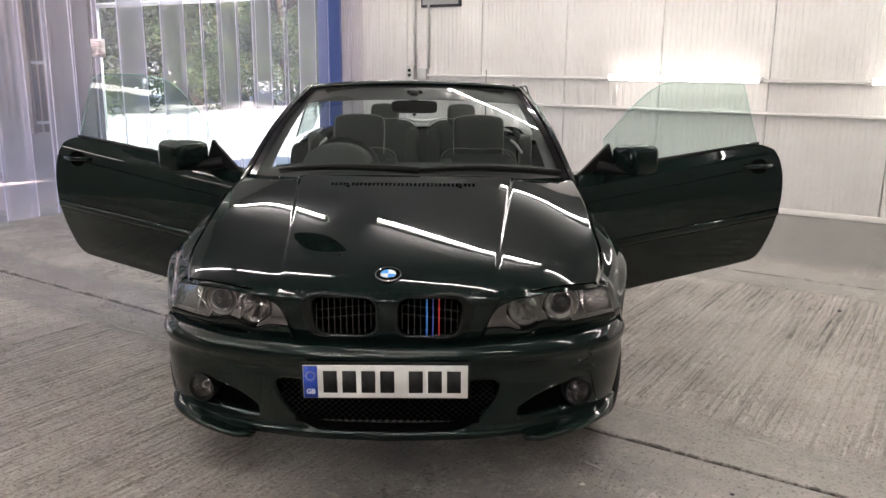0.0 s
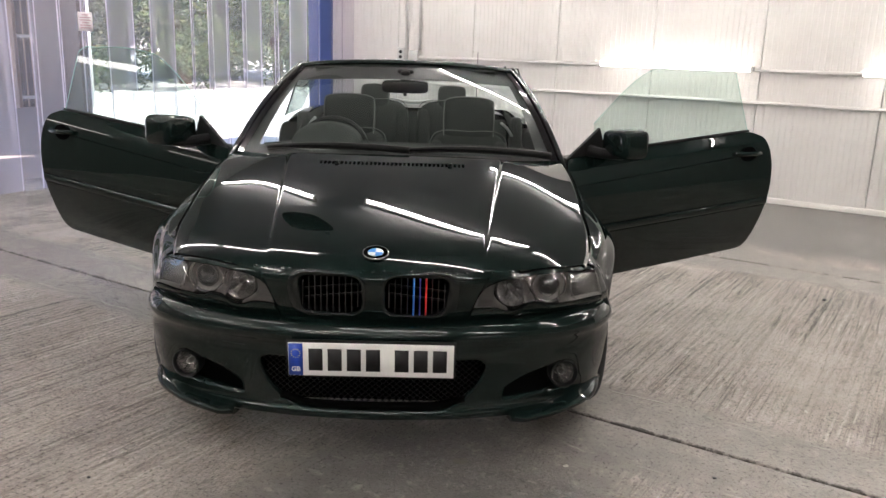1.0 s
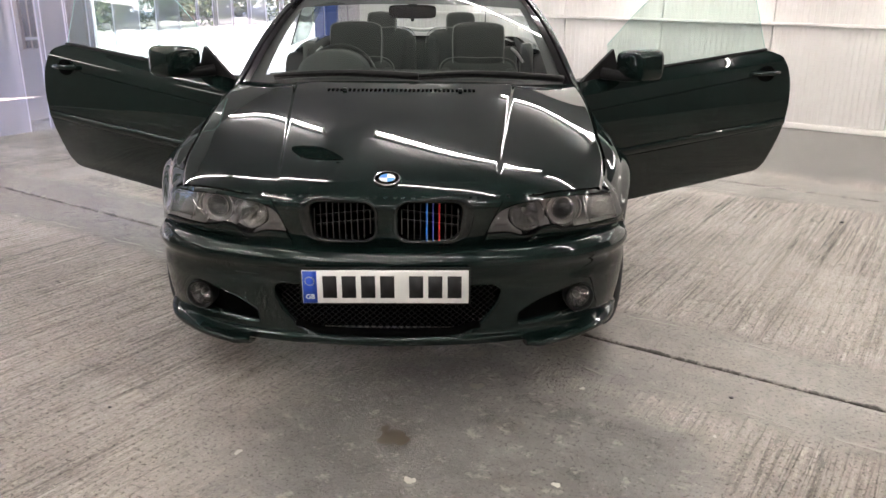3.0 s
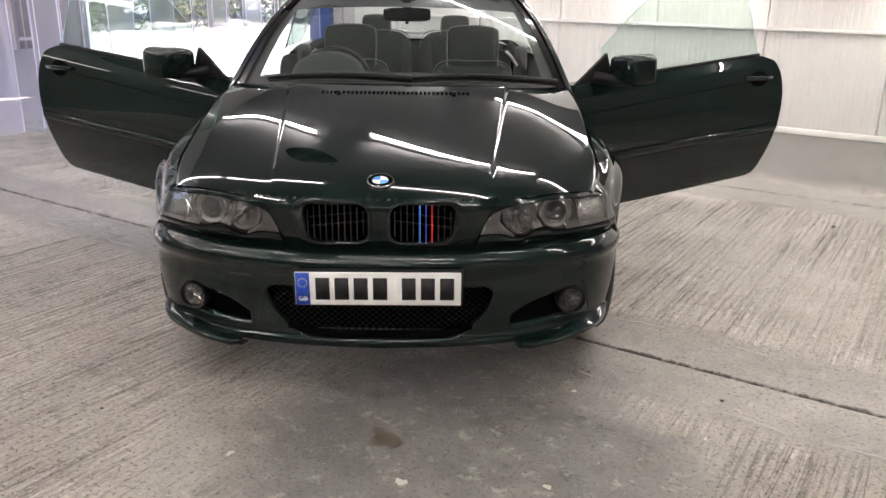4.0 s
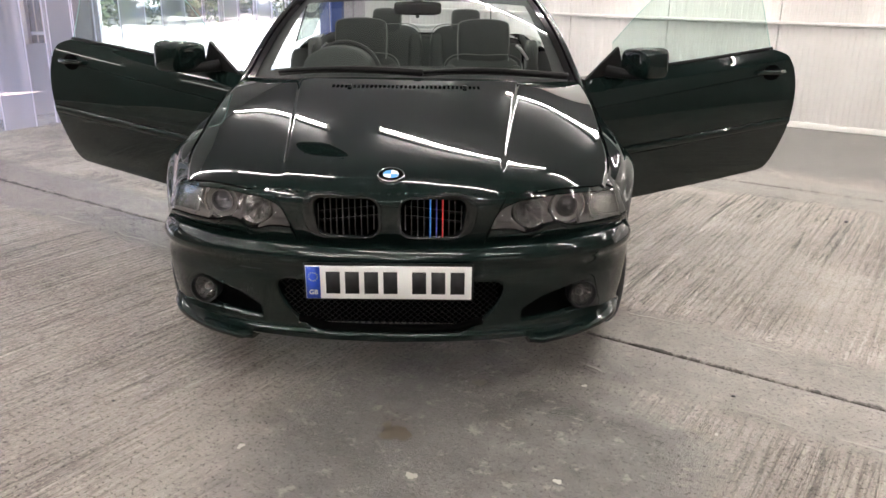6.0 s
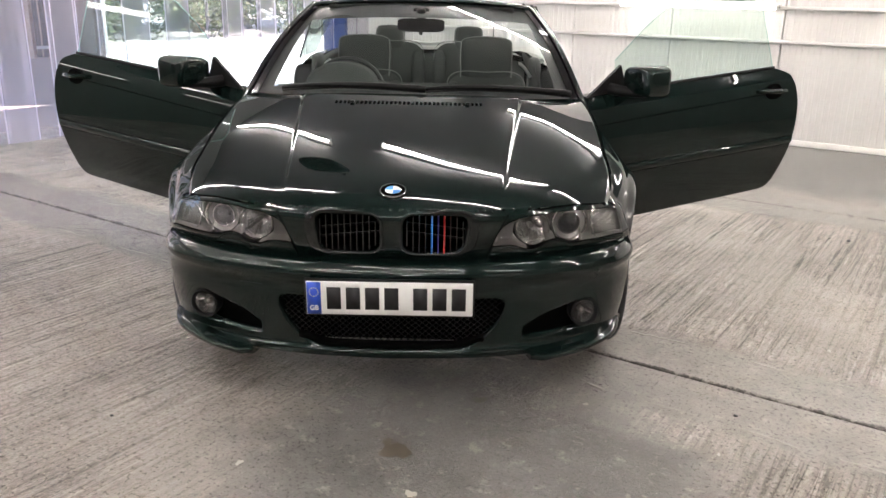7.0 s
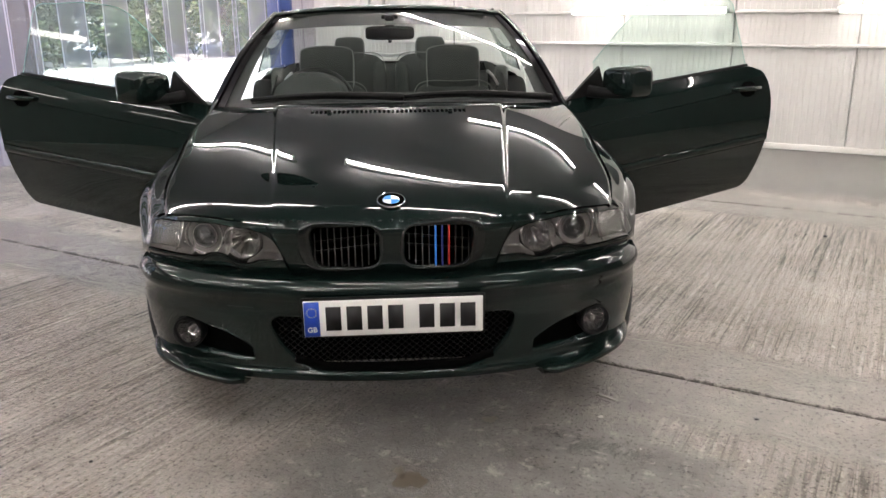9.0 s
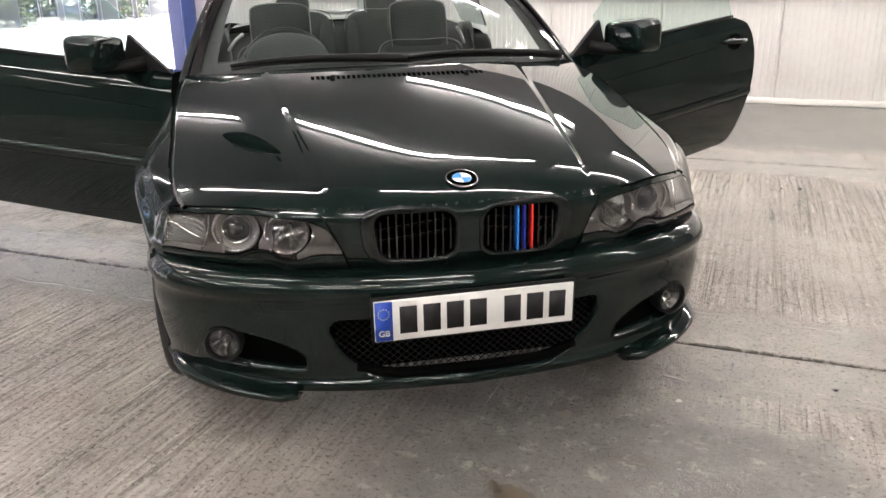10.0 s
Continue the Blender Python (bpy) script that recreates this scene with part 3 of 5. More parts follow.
part("frame", box(bmesh.new(), (0.56, 0.03, 0.5), bevel=0.006), DARK, fr, at=put(-4.19, 0.02, 2.30))
part("panel", box(bmesh.new(), (0.50, 0.01, 0.44)), GREYBOX, fr, at=put(-4.19, 0.04, 2.30))

# strip curtain in the wide opening
curtain = thing("strip_curtain", put(U0 + 0.03, OPEN0, 0), "hazy clear PVC strip curtain across the wide opening", "strip curtain")
rng = random.Random(4)
part("hanging_rail", box(bmesh.new(), (0.05, OPEN1 - OPEN0, 0.08)), STEEL, curtain, at=put(U0 + 0.03, (OPEN0 + OPEN1) / 2, OPENZ - 0.04))
d, k = OPEN0 + 0.12, 0
while d < OPEN1 - 0.1:
    bow, lean, off = rng.uniform(0.008, 0.02), rng.uniform(-0.012, 0.012), 0.012 * (k % 2)
    def strip(u, v):
        return (off + bow * (1 - (u / 0.15) ** 2) + lean * (1 - v / OPENZ), u + lean * 0.8 * (1 - v / OPENZ), v)
    bm = grid(strip, [-0.15, -0.138, -0.09, -0.04, 0, 0.04, 0.09, 0.138, 0.15], ticks(0.015, OPENZ - 0.06, 8))
    for f in bm.faces:
        f.material_index = 1 if abs(f.calc_center_median().y) > 0.137 else 0
    part("strip", bm, (HAZYPVC if k % 5 in (1, 4) else PVC, PVCEDGE), curtain, at=put(U0 + 0.05, d, 0)).visible_shadow = False
    d, k = d + 0.25, k + 1
# two spare strips of the curtain hang round the corner, over the white panels
for u in (-5.60, -5.42):
    bm = grid(lambda a, v: (a, -0.01 * (1 - (a / 0.1) ** 2), v), ticks(-0.10, 0.10, 6), ticks(0.02, OPENZ - 0.06, 6))
    part("strip", bm, PVC, curtain, at=put(u, 0.10, 0))

# a printed notice taped to the curtain
nt = thing("notice", put(U0 + 0.10, 3.55, 1.5), "small white notice with red print taped to the curtain", "notice")
part("paper", box(bmesh.new(), (0.002, 0.15, 0.17)), NOTICE, nt, "pale pink paper", at=put(U0 + 0.095, 3.60, 1.51))
for k in range(6):
    part("text_bar", box(bmesh.new(), (0.0012, 0.11 if k % 3 else 0.07, 0.010)), PINKINK, nt, "plain faded red bar", at=put(U0 + 0.097, 3.60, 1.57 - 0.023 * k))

# ---- outside the opening ----
def leaf_cloud(bm, centre, size, count, leaf, r):
    for _ in range(count):
        while True:
            p = Vector((r.uniform(-1, 1), r.uniform(-1, 1), r.uniform(-1, 1)))
            if 0.25 < p.length < 1:
                break
        c = Vector(centre) + Vector((p.x * size[0], p.y * size[1], p.z * size[2]))
        a = Euler((r.uniform(0, 6.3), r.uniform(0, 6.3), r.uniform(0, 6.3))).to_matrix()
        s = leaf * r.uniform(0.6, 1.3)
        q = [a @ Vector(w) * s for w in ((-0.35, 0, 0), (0, -1, 0.1), (0.35, 0, 0), (0, 1, 0.1))]
        bm.faces.new([bm.verts.new(c + w) for w in q])


def tree(at, height, spread, seed):
    r = random.Random(seed)
    t = thing("tree", at, "tall leafy green tree at the edge of the sunlit yard", "tree", "trees beyond the yard")
    bm = bmesh.new()
    base = Vector(at)
    top = base + Vector((r.uniform(-0.4, 0.4), r.uniform(-0.4, 0.4), height * 0.75))
    tube(bm, [base.lerp(top, k / 5) + Vector((r.uniform(-0.1, 0.1), r.uniform(-0.1, 0.1), 0)) for k in range(6)], [0.22, 0.18, 0.15, 0.12, 0.08, 0.04], 7)
    ends = []
    for k in range(9):
        f = r.uniform(0.2, 0.95)
        s = base.lerp(top, f)
        e = s + Vector((r.uniform(-1, 1) * spread, r.uniform(-1, 1) * spread, r.uniform(0.2, 0.25 * height)))
        tube(bm, [s, s.lerp(e, 0.5) + Vector((0, 0, 0.2)), e], [0.07, 0.045, 0.02], 5)
        ends.append(e)
    part("trunk", bm, BARK, t, "brown trunk and limbs")
    bm = bmesh.new()
    for e in ends + [top]:
        leaf_cloud(bm, e, (spread * 0.5, spread * 0.5, height * 0.14), 950, 0.085, r)
    for k in range(8):
        c = base + Vector((r.uniform(-1, 1) * spread, r.uniform(-1, 1) * spread, r.uniform(0.08, 0.9) * height))
        leaf_cloud(bm, c, (spread * 0.42, spread * 0.42, height * 0.11), 800, 0.085, r)
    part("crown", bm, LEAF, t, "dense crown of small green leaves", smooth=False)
    return t


rng = random.Random(9)
for k in range(9):
    u, d = -19.5 - rng.uniform(0, 3), -15.0 + 2.7 * k + rng.uniform(-0.6, 0.6)
    tree(room(u, d - 1, -0.07), rng.uniform(6.5, 9), rng.uniform(1.6, 2.4), 30 + k)

# a hedge at the far edge of the yard
hedge = thing("hedge", room(-18.5, -6, -0.07), "thick green hedge and undergrowth behind the yard", "hedge", kind="stuff")
bm = bmesh.new()
for k in range(70):
    c = room(-18.6 + rng.uniform(-0.9, 0.9), -18 + 0.42 * k, rng.uniform(0.3, 2.6))
    leaf_cloud(bm, c, (0.8, 0.8, 0.75), 700, 0.07, rng)
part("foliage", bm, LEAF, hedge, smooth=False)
bm = bmesh.new()
for k in range(60):
    c = room(-20.5 + rng.uniform(-1.2, 1.2), -18 + 0.5 * k, rng.uniform(2.5, 7.5))
    leaf_cloud(bm, c, (1.1, 1.1, 1.0), 700, 0.09, rng)
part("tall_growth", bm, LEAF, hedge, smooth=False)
# darker copy of the leaf: backdrop growth with its shade in the colour
SHADELEAF = mat("shaded_green_leaf", (0.030, 0.048, 0.018), 0.85)
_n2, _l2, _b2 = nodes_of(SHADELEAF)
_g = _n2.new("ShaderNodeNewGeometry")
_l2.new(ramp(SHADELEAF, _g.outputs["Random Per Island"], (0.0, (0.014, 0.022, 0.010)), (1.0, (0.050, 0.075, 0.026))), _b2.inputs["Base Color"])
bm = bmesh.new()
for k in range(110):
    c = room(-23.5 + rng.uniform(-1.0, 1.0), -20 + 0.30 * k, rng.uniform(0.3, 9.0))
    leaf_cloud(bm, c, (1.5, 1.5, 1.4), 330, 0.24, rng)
part("deep_growth", bm, SHADELEAF, hedge, "thick woodland behind the hedge, its shade painted into the leaves", smooth=False)


# a dim covered store beside the yard: side wall, slatted back, roof and floor
def upright(name, a, b, z0, z1, thick, material, parent, label=""):
    a, b = Vector(a), Vector(b)
    d = b - a
    m = Matrix.Translation((*((a + b) / 2), (z0 + z1) / 2)) @ Matrix.Rotation(math.atan2(d.y, d.x), 4, "Z")
    return part(name, box(bmesh.new(), (d.length, thick, z1 - z0)), material, parent, label, False, m)


store = thing("covered_store", (-6.0, 12.0, -0.07), "dim covered store with a slatted brown back wall", "shed")
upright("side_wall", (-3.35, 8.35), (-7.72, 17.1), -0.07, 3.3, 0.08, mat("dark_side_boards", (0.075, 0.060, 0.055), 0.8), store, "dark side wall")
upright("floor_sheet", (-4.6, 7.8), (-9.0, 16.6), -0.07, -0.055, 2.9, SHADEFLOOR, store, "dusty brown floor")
# roof is out of view, added to keep sun off the store floor
upright("roof_sheet", (-4.6, 7.5), (-9.2, 16.6), 3.3, 3.4, 3.4, DARK, store, "unseen dark roof that keeps the sun off the store")
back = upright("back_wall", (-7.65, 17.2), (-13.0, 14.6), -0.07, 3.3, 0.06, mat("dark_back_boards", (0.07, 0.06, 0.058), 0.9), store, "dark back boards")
a, b = Vector((-7.65, 17.1)), Vector((-13.0, 14.5))
for k in range(46):
    p = a.lerp(b, (k + 0.5) / 46)
    w = 0.05 + 0.03 * rng.random()
    if k % 9 in (3, 4, 5):
        w *= 0.5
    m = Matrix.Translation((p.x, p.y - 0.06, 1.6)) @ Matrix.Rotation(math.atan2(b.y - a.y, b.x - a.x), 4, "Z")
    part("board", box(bmesh.new(), (w, 0.03, 3.3)), SHEETBROWN, back, "", False, m)
for z in (0.12, 1.32):
    upright("cross_rail", a - Vector((0, 0.12)), b - Vector((0, 0.12)), z, z + 0.06, 0.05, GREYBOX, back, "pale cross rail")
for k in range(3):
    p = a.lerp(b, 0.12 + 0.3 * k)
    upright("post", (p.x - 0.06, p.y - 0.2), (p.x + 0.06, p.y - 0.2), -0.07, 3.3, 0.12, SHEETBROWN, back, "brown post")
bm = tube(bmesh.new(), [room(-14.5, -2.4, 2.52), room(-7.0, -2.4, 2.52)], 0.05, 8)
gut = thing("overhead_pipe", room(-14.5, -2.4, 0), "white overhead pipe between two posts outside", "pipe")
part("pipe", bm, ENAMEL, gut)
for u in (-14.5, -7.0):
    part("post", tube(bmesh.new(), [room(u, -2.4, -0.07), room(u, -2.4, 2.52)], 0.04, 8), GREYBOX, gut)

# ---- the car: an open two-door cabriolet, its nose towards -y ----
car = thing("car", (0, 4.7, 0), "dark green metallic open cabriolet with black grilles, both doors wide open", "car")


def half(x, xs, ys):
    return spl(abs(x), xs, ys)


# bonnet
def bonnet_xe(v):
    return spl(v, (0, 0.06, 0.35, 0.7, 1), (0.722, 0.745, 0.772, 0.785, 0.772))


def bonnet_edge(v):
    return 0.656 + 0.338 * v - 0.122 * v * v


def bonnet(s, v):
    x = s * bonnet_xe(v)
    y0 = half(x, (0, 0.15, 0.36, 0.55, 0.79), (2.553, 2.556, 2.602, 2.70, 2.895))
    y1 = half(x, (0, 0.3, 0.6, 0.79), (3.70, 3.715, 3.78, 3.94))
    y = y0 + (y1 - y0) * v
    zc = 0.688 + 0.032 * (1 - math.exp(-v / 0.045)) + 0.200 * v - 0.017 * v * v
    ze = bonnet_edge(v)
    a = abs(s)
    z = ze + (zc - ze) * (1 - a ** 2.6)
    xr = 0.345 + 0.135 * v
    step = 1 - smooth01((abs(x) - xr + 0.010) / 0.020)
    z += 0.0055 * step * smooth01(v / 0.16) - 0.003 * smooth01(v / 0.16)
    z += 0.0065 * smooth01(v / 0.16) * max(0.0, (abs(x) - xr) / (bonnet_xe(v) - xr))
    # the skin turns down at the shut lines
    z -= 0.010 * smooth01((a - 0.985) / 0.015)
    return Vector((x, y, z))


def nose_edge(z):
    """Where the nose meets the lamp lens."""
    return spl(z, (0.52, 0.566, 0.585, 0.630, 0.655, 0.672, 0.69), (0.312, 0.320, 0.324, 0.351, 0.392, 0.46, 0.47))


def nose(q, z, x=None):
    """The nose between the lamps, from the bonnet's front edge down to the bumper."""
    f = (0.688 - z) / 0.166
    x = q * nose_edge(z) / 0.36 if x is None else x
    top = bonnet(x / 0.722, 0.0)
    y = top.y + spl(f, (0, 0.12, 0.4, 0.8, 1), (0, -0.010, -0.012, -0.002, 0.012))
    zz = top.z + (0.522 - top.z) * f
    return Vector((x, y, zz))


def kidney(sx):
    def f(x, z):
        u, w = sx * x * nose_edge(z) / 0.36 - 0.137, z - 0.609
        w2 = 0.101 + 0.15 * w if u > 0 else 0.101
        return rounded(w2, 0.062, 0.036)(u, w)
    return f


bm = grid(bonnet, [math.copysign(1 - (1 - abs(k)) ** 1.0, k) for k in ticks(-1, 1, 320)], [t ** 1.35 for t in ticks(0, 1, 70)])
holed(nose, ticks(-0.36, 0.36, 120), ticks(0.522, 0.688, 28), [kidney(1), kidney(-1)], 0.006, (0, 0.05, 0), bm)
bmesh.ops.remove_doubles(bm, verts=bm.verts, dist=0.0006)
tube(bm, [bonnet(x / 0.722, 0.0) + Vector((0, 0.0030, -0.0022)) for x in ticks(-0.47, 0.47, 160)], 0.0028, 6)
hood = part("bonnet", bm, PAINT, car, "glossy dark green bonnet with two raised creases")

for s in (-1, 1):
    bm = bmesh.new()
    tube(bm, [nose(0, z, s * x) + Vector((0, -0.0005, 0)) for z, x in ((0.672, 0.366), (0.645, 0.352), (0.61, 0.335), (0.57, 0.317), (0.523, 0.303))], 0.0018, 5)
    part("shut_line", bm, SHADEBLACK, hood, "dark panel gap")

# kidney grilles
for sx in (-1, 1):
    bm = bmesh.new()
    pts = []
    f = kidney(sx)
    for k in range(72):
        a = 2 * math.pi * k / 72
        r = 0.02
        while f((sx * 0.137 + r * math.cos(a)) * 0.36 / nose_edge(0.609 + r * math.sin(a)), 0.609 + r * math.sin(a)) < 0:
            r += 0.0015
        pts.append((a, r))
    # flat rounded surround
    prof = ((1.0, 0.001), (0.95, -0.006), (0.85, -0.0075), (0.1, -0.003), (-0.15, 0.004), (-0.3, 0.04))

    def rim(a, r, g, dy):
        out = 0.011 + 0.024 * max(0, sx * math.cos(a)) ** 1.5 + 0.002 * max(0, math.sin(a))
        x, z = sx * 0.137 + (r + out * g) * math.cos(a), 0.609 + (r + min(out, 0.02) * g) * math.sin(a)
        return Vector((x, nose(0, min(max(z, 0.523), 0.687), x).y + dy, z))
    rings = [[bm.verts.new(rim(a, r, g, dy)) for a, r in pts] for g, dy in prof]
    for a, b in zip(rings, rings[1:]):
        for k in range(72):
            bm.faces.new((a[k], a[(k + 1) % 72], b[(k + 1) % 72], b[k]))
    kg = part("kidney_grille", bm, MIRRORBLACK, car, "gloss black kidney grille surround")
    # the depth behind the slats is a black sheet in place of shade
    part("backing", box(bmesh.new(), (0.24, 0.01, 0.15), (sx * 0.140, 2.66, 0.609)), SHADEBLACK, kg, "black sheet painting the shade behind the slats")
    for k in range(10):
        u = -0.0875 + 0.0195 * k
        x = sx * 0.137 + u
        h = 0.060 - 0.022 * max(0, abs(u) - 0.060) / 0.03
        y = nose(0, 0.61, x).y + 0.004
        bm = box(bmesh.new(), (0.0048, 0.03, 2 * h), (x, y + 0.016, 0.609), 0.0018)
        m, lab = SLAT, "dark chrome upright slat"
        if sx == 1 and k in (4, 5, 6):
            m, lab = ((LIGHTBLUE, "light blue slat"), (NAVY, "dark blue slat"), (RED, "red slat"))[k - 4]
            bm.free()
            bm = box(bmesh.new(), (0.0046 if k != 5 else 0.0036, 0.034, 2 * h), (x, y + 0.013, 0.609), 0.002)
        part("slat", bm, m, kg, lab)
    for z in (0.585, 0.615):
        part("cross_bar", box(bmesh.new(), (0.19, 0.006, 0.008), (sx * 0.137, 2.625, z), m=Matrix.Rotation(radians(6 * sx), 4, "Y")), BLACK, kg)

# round badge, drawn as plain coloured quarters
bp = bonnet(0, 0.066)
nrm = (bonnet(0.02, 0.066) - bp).cross(bonnet(0, 0.09) - bp).normalized()
if nrm.z < 0:
    nrm = -nrm
bm_at = Matrix.Translation(bp + nrm * 0.001) @ nrm.to_track_quat("Z", "Y").to_matrix().to_4x4()
badge = part("badge", lathe(bmesh.new(), [(0.0, 0.003), (0.0395, 0.003), (0.041, 0.0055), (0.0425, 0.003), (0.0425, 0)], 40), CHROME, car, "round chrome-rimmed badge", at=bm_at)
part("ring", lathe(bmesh.new(), [(0.0255, 0.0038), (0.0395, 0.0038), (0.0395, 0.003)], 40), SHADEBLACK, badge, "black ring", at=bm_at)
for k in range(4):
    bm = bmesh.new()
    c = bm.verts.new((0, 0, 0.0045))
    arc = [bm.verts.new((0.0245 * math.cos(a), 0.0245 * math.sin(a), 0.0045)) for a in ticks(k * math.pi / 2, (k + 1) * math.pi / 2, 8)]
    for a, b in zip(arc, arc[1:]):
        bm.faces.new((c, a, b))
    part("quarter", bm, BLUE if k % 2 else ENAMEL, badge, at=bm_at)


# bumper: plan curve and upright profile
def plan(t):
    """Half of the bumper's plan, from the middle to the wheel arch."""
    return Vector((spl(t, (0, 0.3, 0.5, 0.66, 0.8, 0.92, 1), (0, 0.30, 0.50, 0.655, 0.772, 0.838, 0.856)),
                   spl(t, (0, 0.3, 0.5, 0.66, 0.8, 0.92, 1), (2.502, 2.530, 2.583, 2.655, 2.755, 2.885, 3.0)), 0))


def inward(t):
    d = plan(min(t + 0.01, 1)) - plan(max(t - 0.01, 0))
    return Vector((-d.y, d.x, 0)).normalized()


def bumper_off(z):
    return spl(z, (0.183, 0.188, 0.200, 0.228, 0.30, 0.38, 0.448, 0.462, 0.474, 0.490, 0.505, 0.517, 0.523),
               (0.090, 0.042, 0.024, 0.030, 0.022, 0.014, 0.010, 0.002, 0.000, 0.0038, 0.0125, 0.030, 0.060))


def bumper(t, z):
    a = abs(t)
    p = plan(a) + inward(a) * bumper_off(z)
    end = smooth01((a - 0.7) / 0.3)
    p.x = math.copysign(p.x - end * 0.012 * smooth01((z - 0.44) / 0.08) - end * 0.014 * smooth01((0.27 - z) / 0.12), t) if t else 0.0
    lift = 0.012 * smooth01((a - 0.55) / 0.3) * smooth01((0.23 - z) / 0.05)
    return Vector((p.x, p.y, z + lift))


def lower_mouth(t, z):
    k = min(max((0.401 - z) / 0.165, 0), 1.1)
    w = 0.378 - 0.030 * k - 0.072 * k ** 2.5
    return rounded(w, 0.090, 0.042)(t, z - 0.311)


def pocket(s):
    def f(t, z):
        u = s * t - 0.568
        top = spl(u, (-0.14, -0.12, -0.08, 0, 0.07, 0.10, 0.128), (0.285, 0.300, 0.324, 0.352, 0.366, 0.362, 0.338))
        low = spl(u, (-0.14, -0.10, 0, 0.07, 0.10, 0.128), (0.249, 0.250, 0.256, 0.262, 0.270, 0.292))
        return max(z - top, low - z, u - 0.126, -0.132 - u)
    return f


bm = holed(bumper, ticks(-1, 1, 270), [0.183, 0.185, 0.188, 0.192] + ticks(0.197, 0.44, 38) + [0.447, 0.452, 0.457, 0.462, 0.468, 0.474, 0.48, 0.486, 0.492, 0.498, 0.504, 0.51, 0.514, 0.518, 0.521, 0.523],
           [lower_mouth, pocket(1), pocket(-1)], 0.0074, (0, 0.05, 0))
bump = part("front_bumper", bm, PAINT, car, "dark green sports front bumper")

# mesh in the lower mouth, before a black sheet that paints its shade
gl = part("lower_grille", box(bmesh.new(), (0.80, 0.01, 0.22), (0, 2.66, 0.318)), SHADEBLACK, bump, "black sheet painting the shade behind the mesh")
bm = bmesh.new()


def mesh_y(x):
    return 2.556 + 0.045 * (x / 0.4) ** 2


for s in (-1, 1):
    for k in range(-34, 35):
        x0 = k * 0.0225
        pts = []
        for z in ticks(0.240, 0.40, 6):
            x = x0 + s * (z - 0.318) * 1.15
            if abs(x) < 0.372:
                pts.append((x, mesh_y(x) + 0.002 * s, z))
        if len(pts) > 1:
            tube(bm, pts, 0.0016, 4)
part("grille_mesh", bm, BLACK, bump, "black diamond wire mesh")
bm = bmesh.new()
tube(bm, [(x, mesh_y(x) - 0.012, 0.236 + 0.020 * smooth01((abs(x) - 0.2) / 0.1)) for x in ticks(-0.30, 0.30, 24)], 0.013, 8)
part("lower_lip", bm, SHADEBLACK, bump, "black lip below the mesh")

# splitter blades and lower lip
for s in (-1, 1):
    def blade(u, v):
        t = 0.455 + u * 0.42
        q = bumper(s * t, 0.196 + 0.022 * u)
        out = -inward(t)
        out.x *= s
        k = (0.06 + 0.94 * (1 - u) ** 0.7) * (0.55 + 0.45 * smooth01(u / 0.10))
        o = spl(v, (0, 0.3, 0.45, 0.55, 0.7, 1), (-0.012, 0.034 * k, 0.064 * k, 0.066 * k, 0.058 * k, -0.012))
        h = spl(v, (0, 0.3, 0.45, 0.55, 0.7, 1), (0.024, 0.017, 0.010, 0.004, -0.008, -0.010))
        return q + out * o + Vector((0, 0, h - 0.004))
    bm = grid(blade, ticks(0, 1, 30), ticks(0, 1, 20))
    bmesh.ops.holes_fill(bm, edges=[e for e in bm.edges if e.is_boundary], sides=0)
    part("splitter", bm, PAINT, bump, "dark green corner splitter blade")

# fog lamps
for s in (-1, 1):
    at = Matrix.Translation((s * 0.640, 2.672, 0.314)) @ Matrix.Rotation(radians(s * 14), 4, "Z") @ Matrix.Rotation(radians(90), 4, "X")
    fog = part("fog_lamp", lathe(bmesh.new(), [(0.044, -0.05), (0.050, -0.01), (0.050, 0.006), (0.045, 0.008), (0.043, 0.0), (0.041, -0.01)], 36), BLACK, car, "round fog lamp in a black pocket", at=at)
    part("reflector", lathe(bmesh.new(), [(0.0, -0.045), (0.012, -0.043), (0.026, -0.034), (0.043, -0.008)], 14), FOGSILVER, fog, smooth=False, at=at)
    part("bulb", lathe(bmesh.new(), [(0.0, -0.012), (0.009, -0.014), (0.011, -0.022), (0.009, -0.042)], 16), GREYLAMP, fog, at=at)
    part("lens", lathe(bmesh.new(), [(0.0, 0.010), (0.02, 0.009), (0.035, 0.005), (0.043, 0.0)], 36), LENS, fog, "clear lens", at=at)
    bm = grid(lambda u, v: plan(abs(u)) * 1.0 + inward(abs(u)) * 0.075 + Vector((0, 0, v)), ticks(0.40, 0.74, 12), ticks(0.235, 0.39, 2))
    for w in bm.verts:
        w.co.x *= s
    part("pocket_liner", bm, SHADEBLACK, bump, "black pocket round the fog lamp")
    bm = bmesh.new()
    tube(bm, [bumper(s * t, 0.425) + Vector((0, -0.001, 0)) for t in ticks(0.42, 0.50, 6)], 0.0008, 4)
    part("hook_cover_seam", bm, INK, bump) if s < 0 else bm.free()


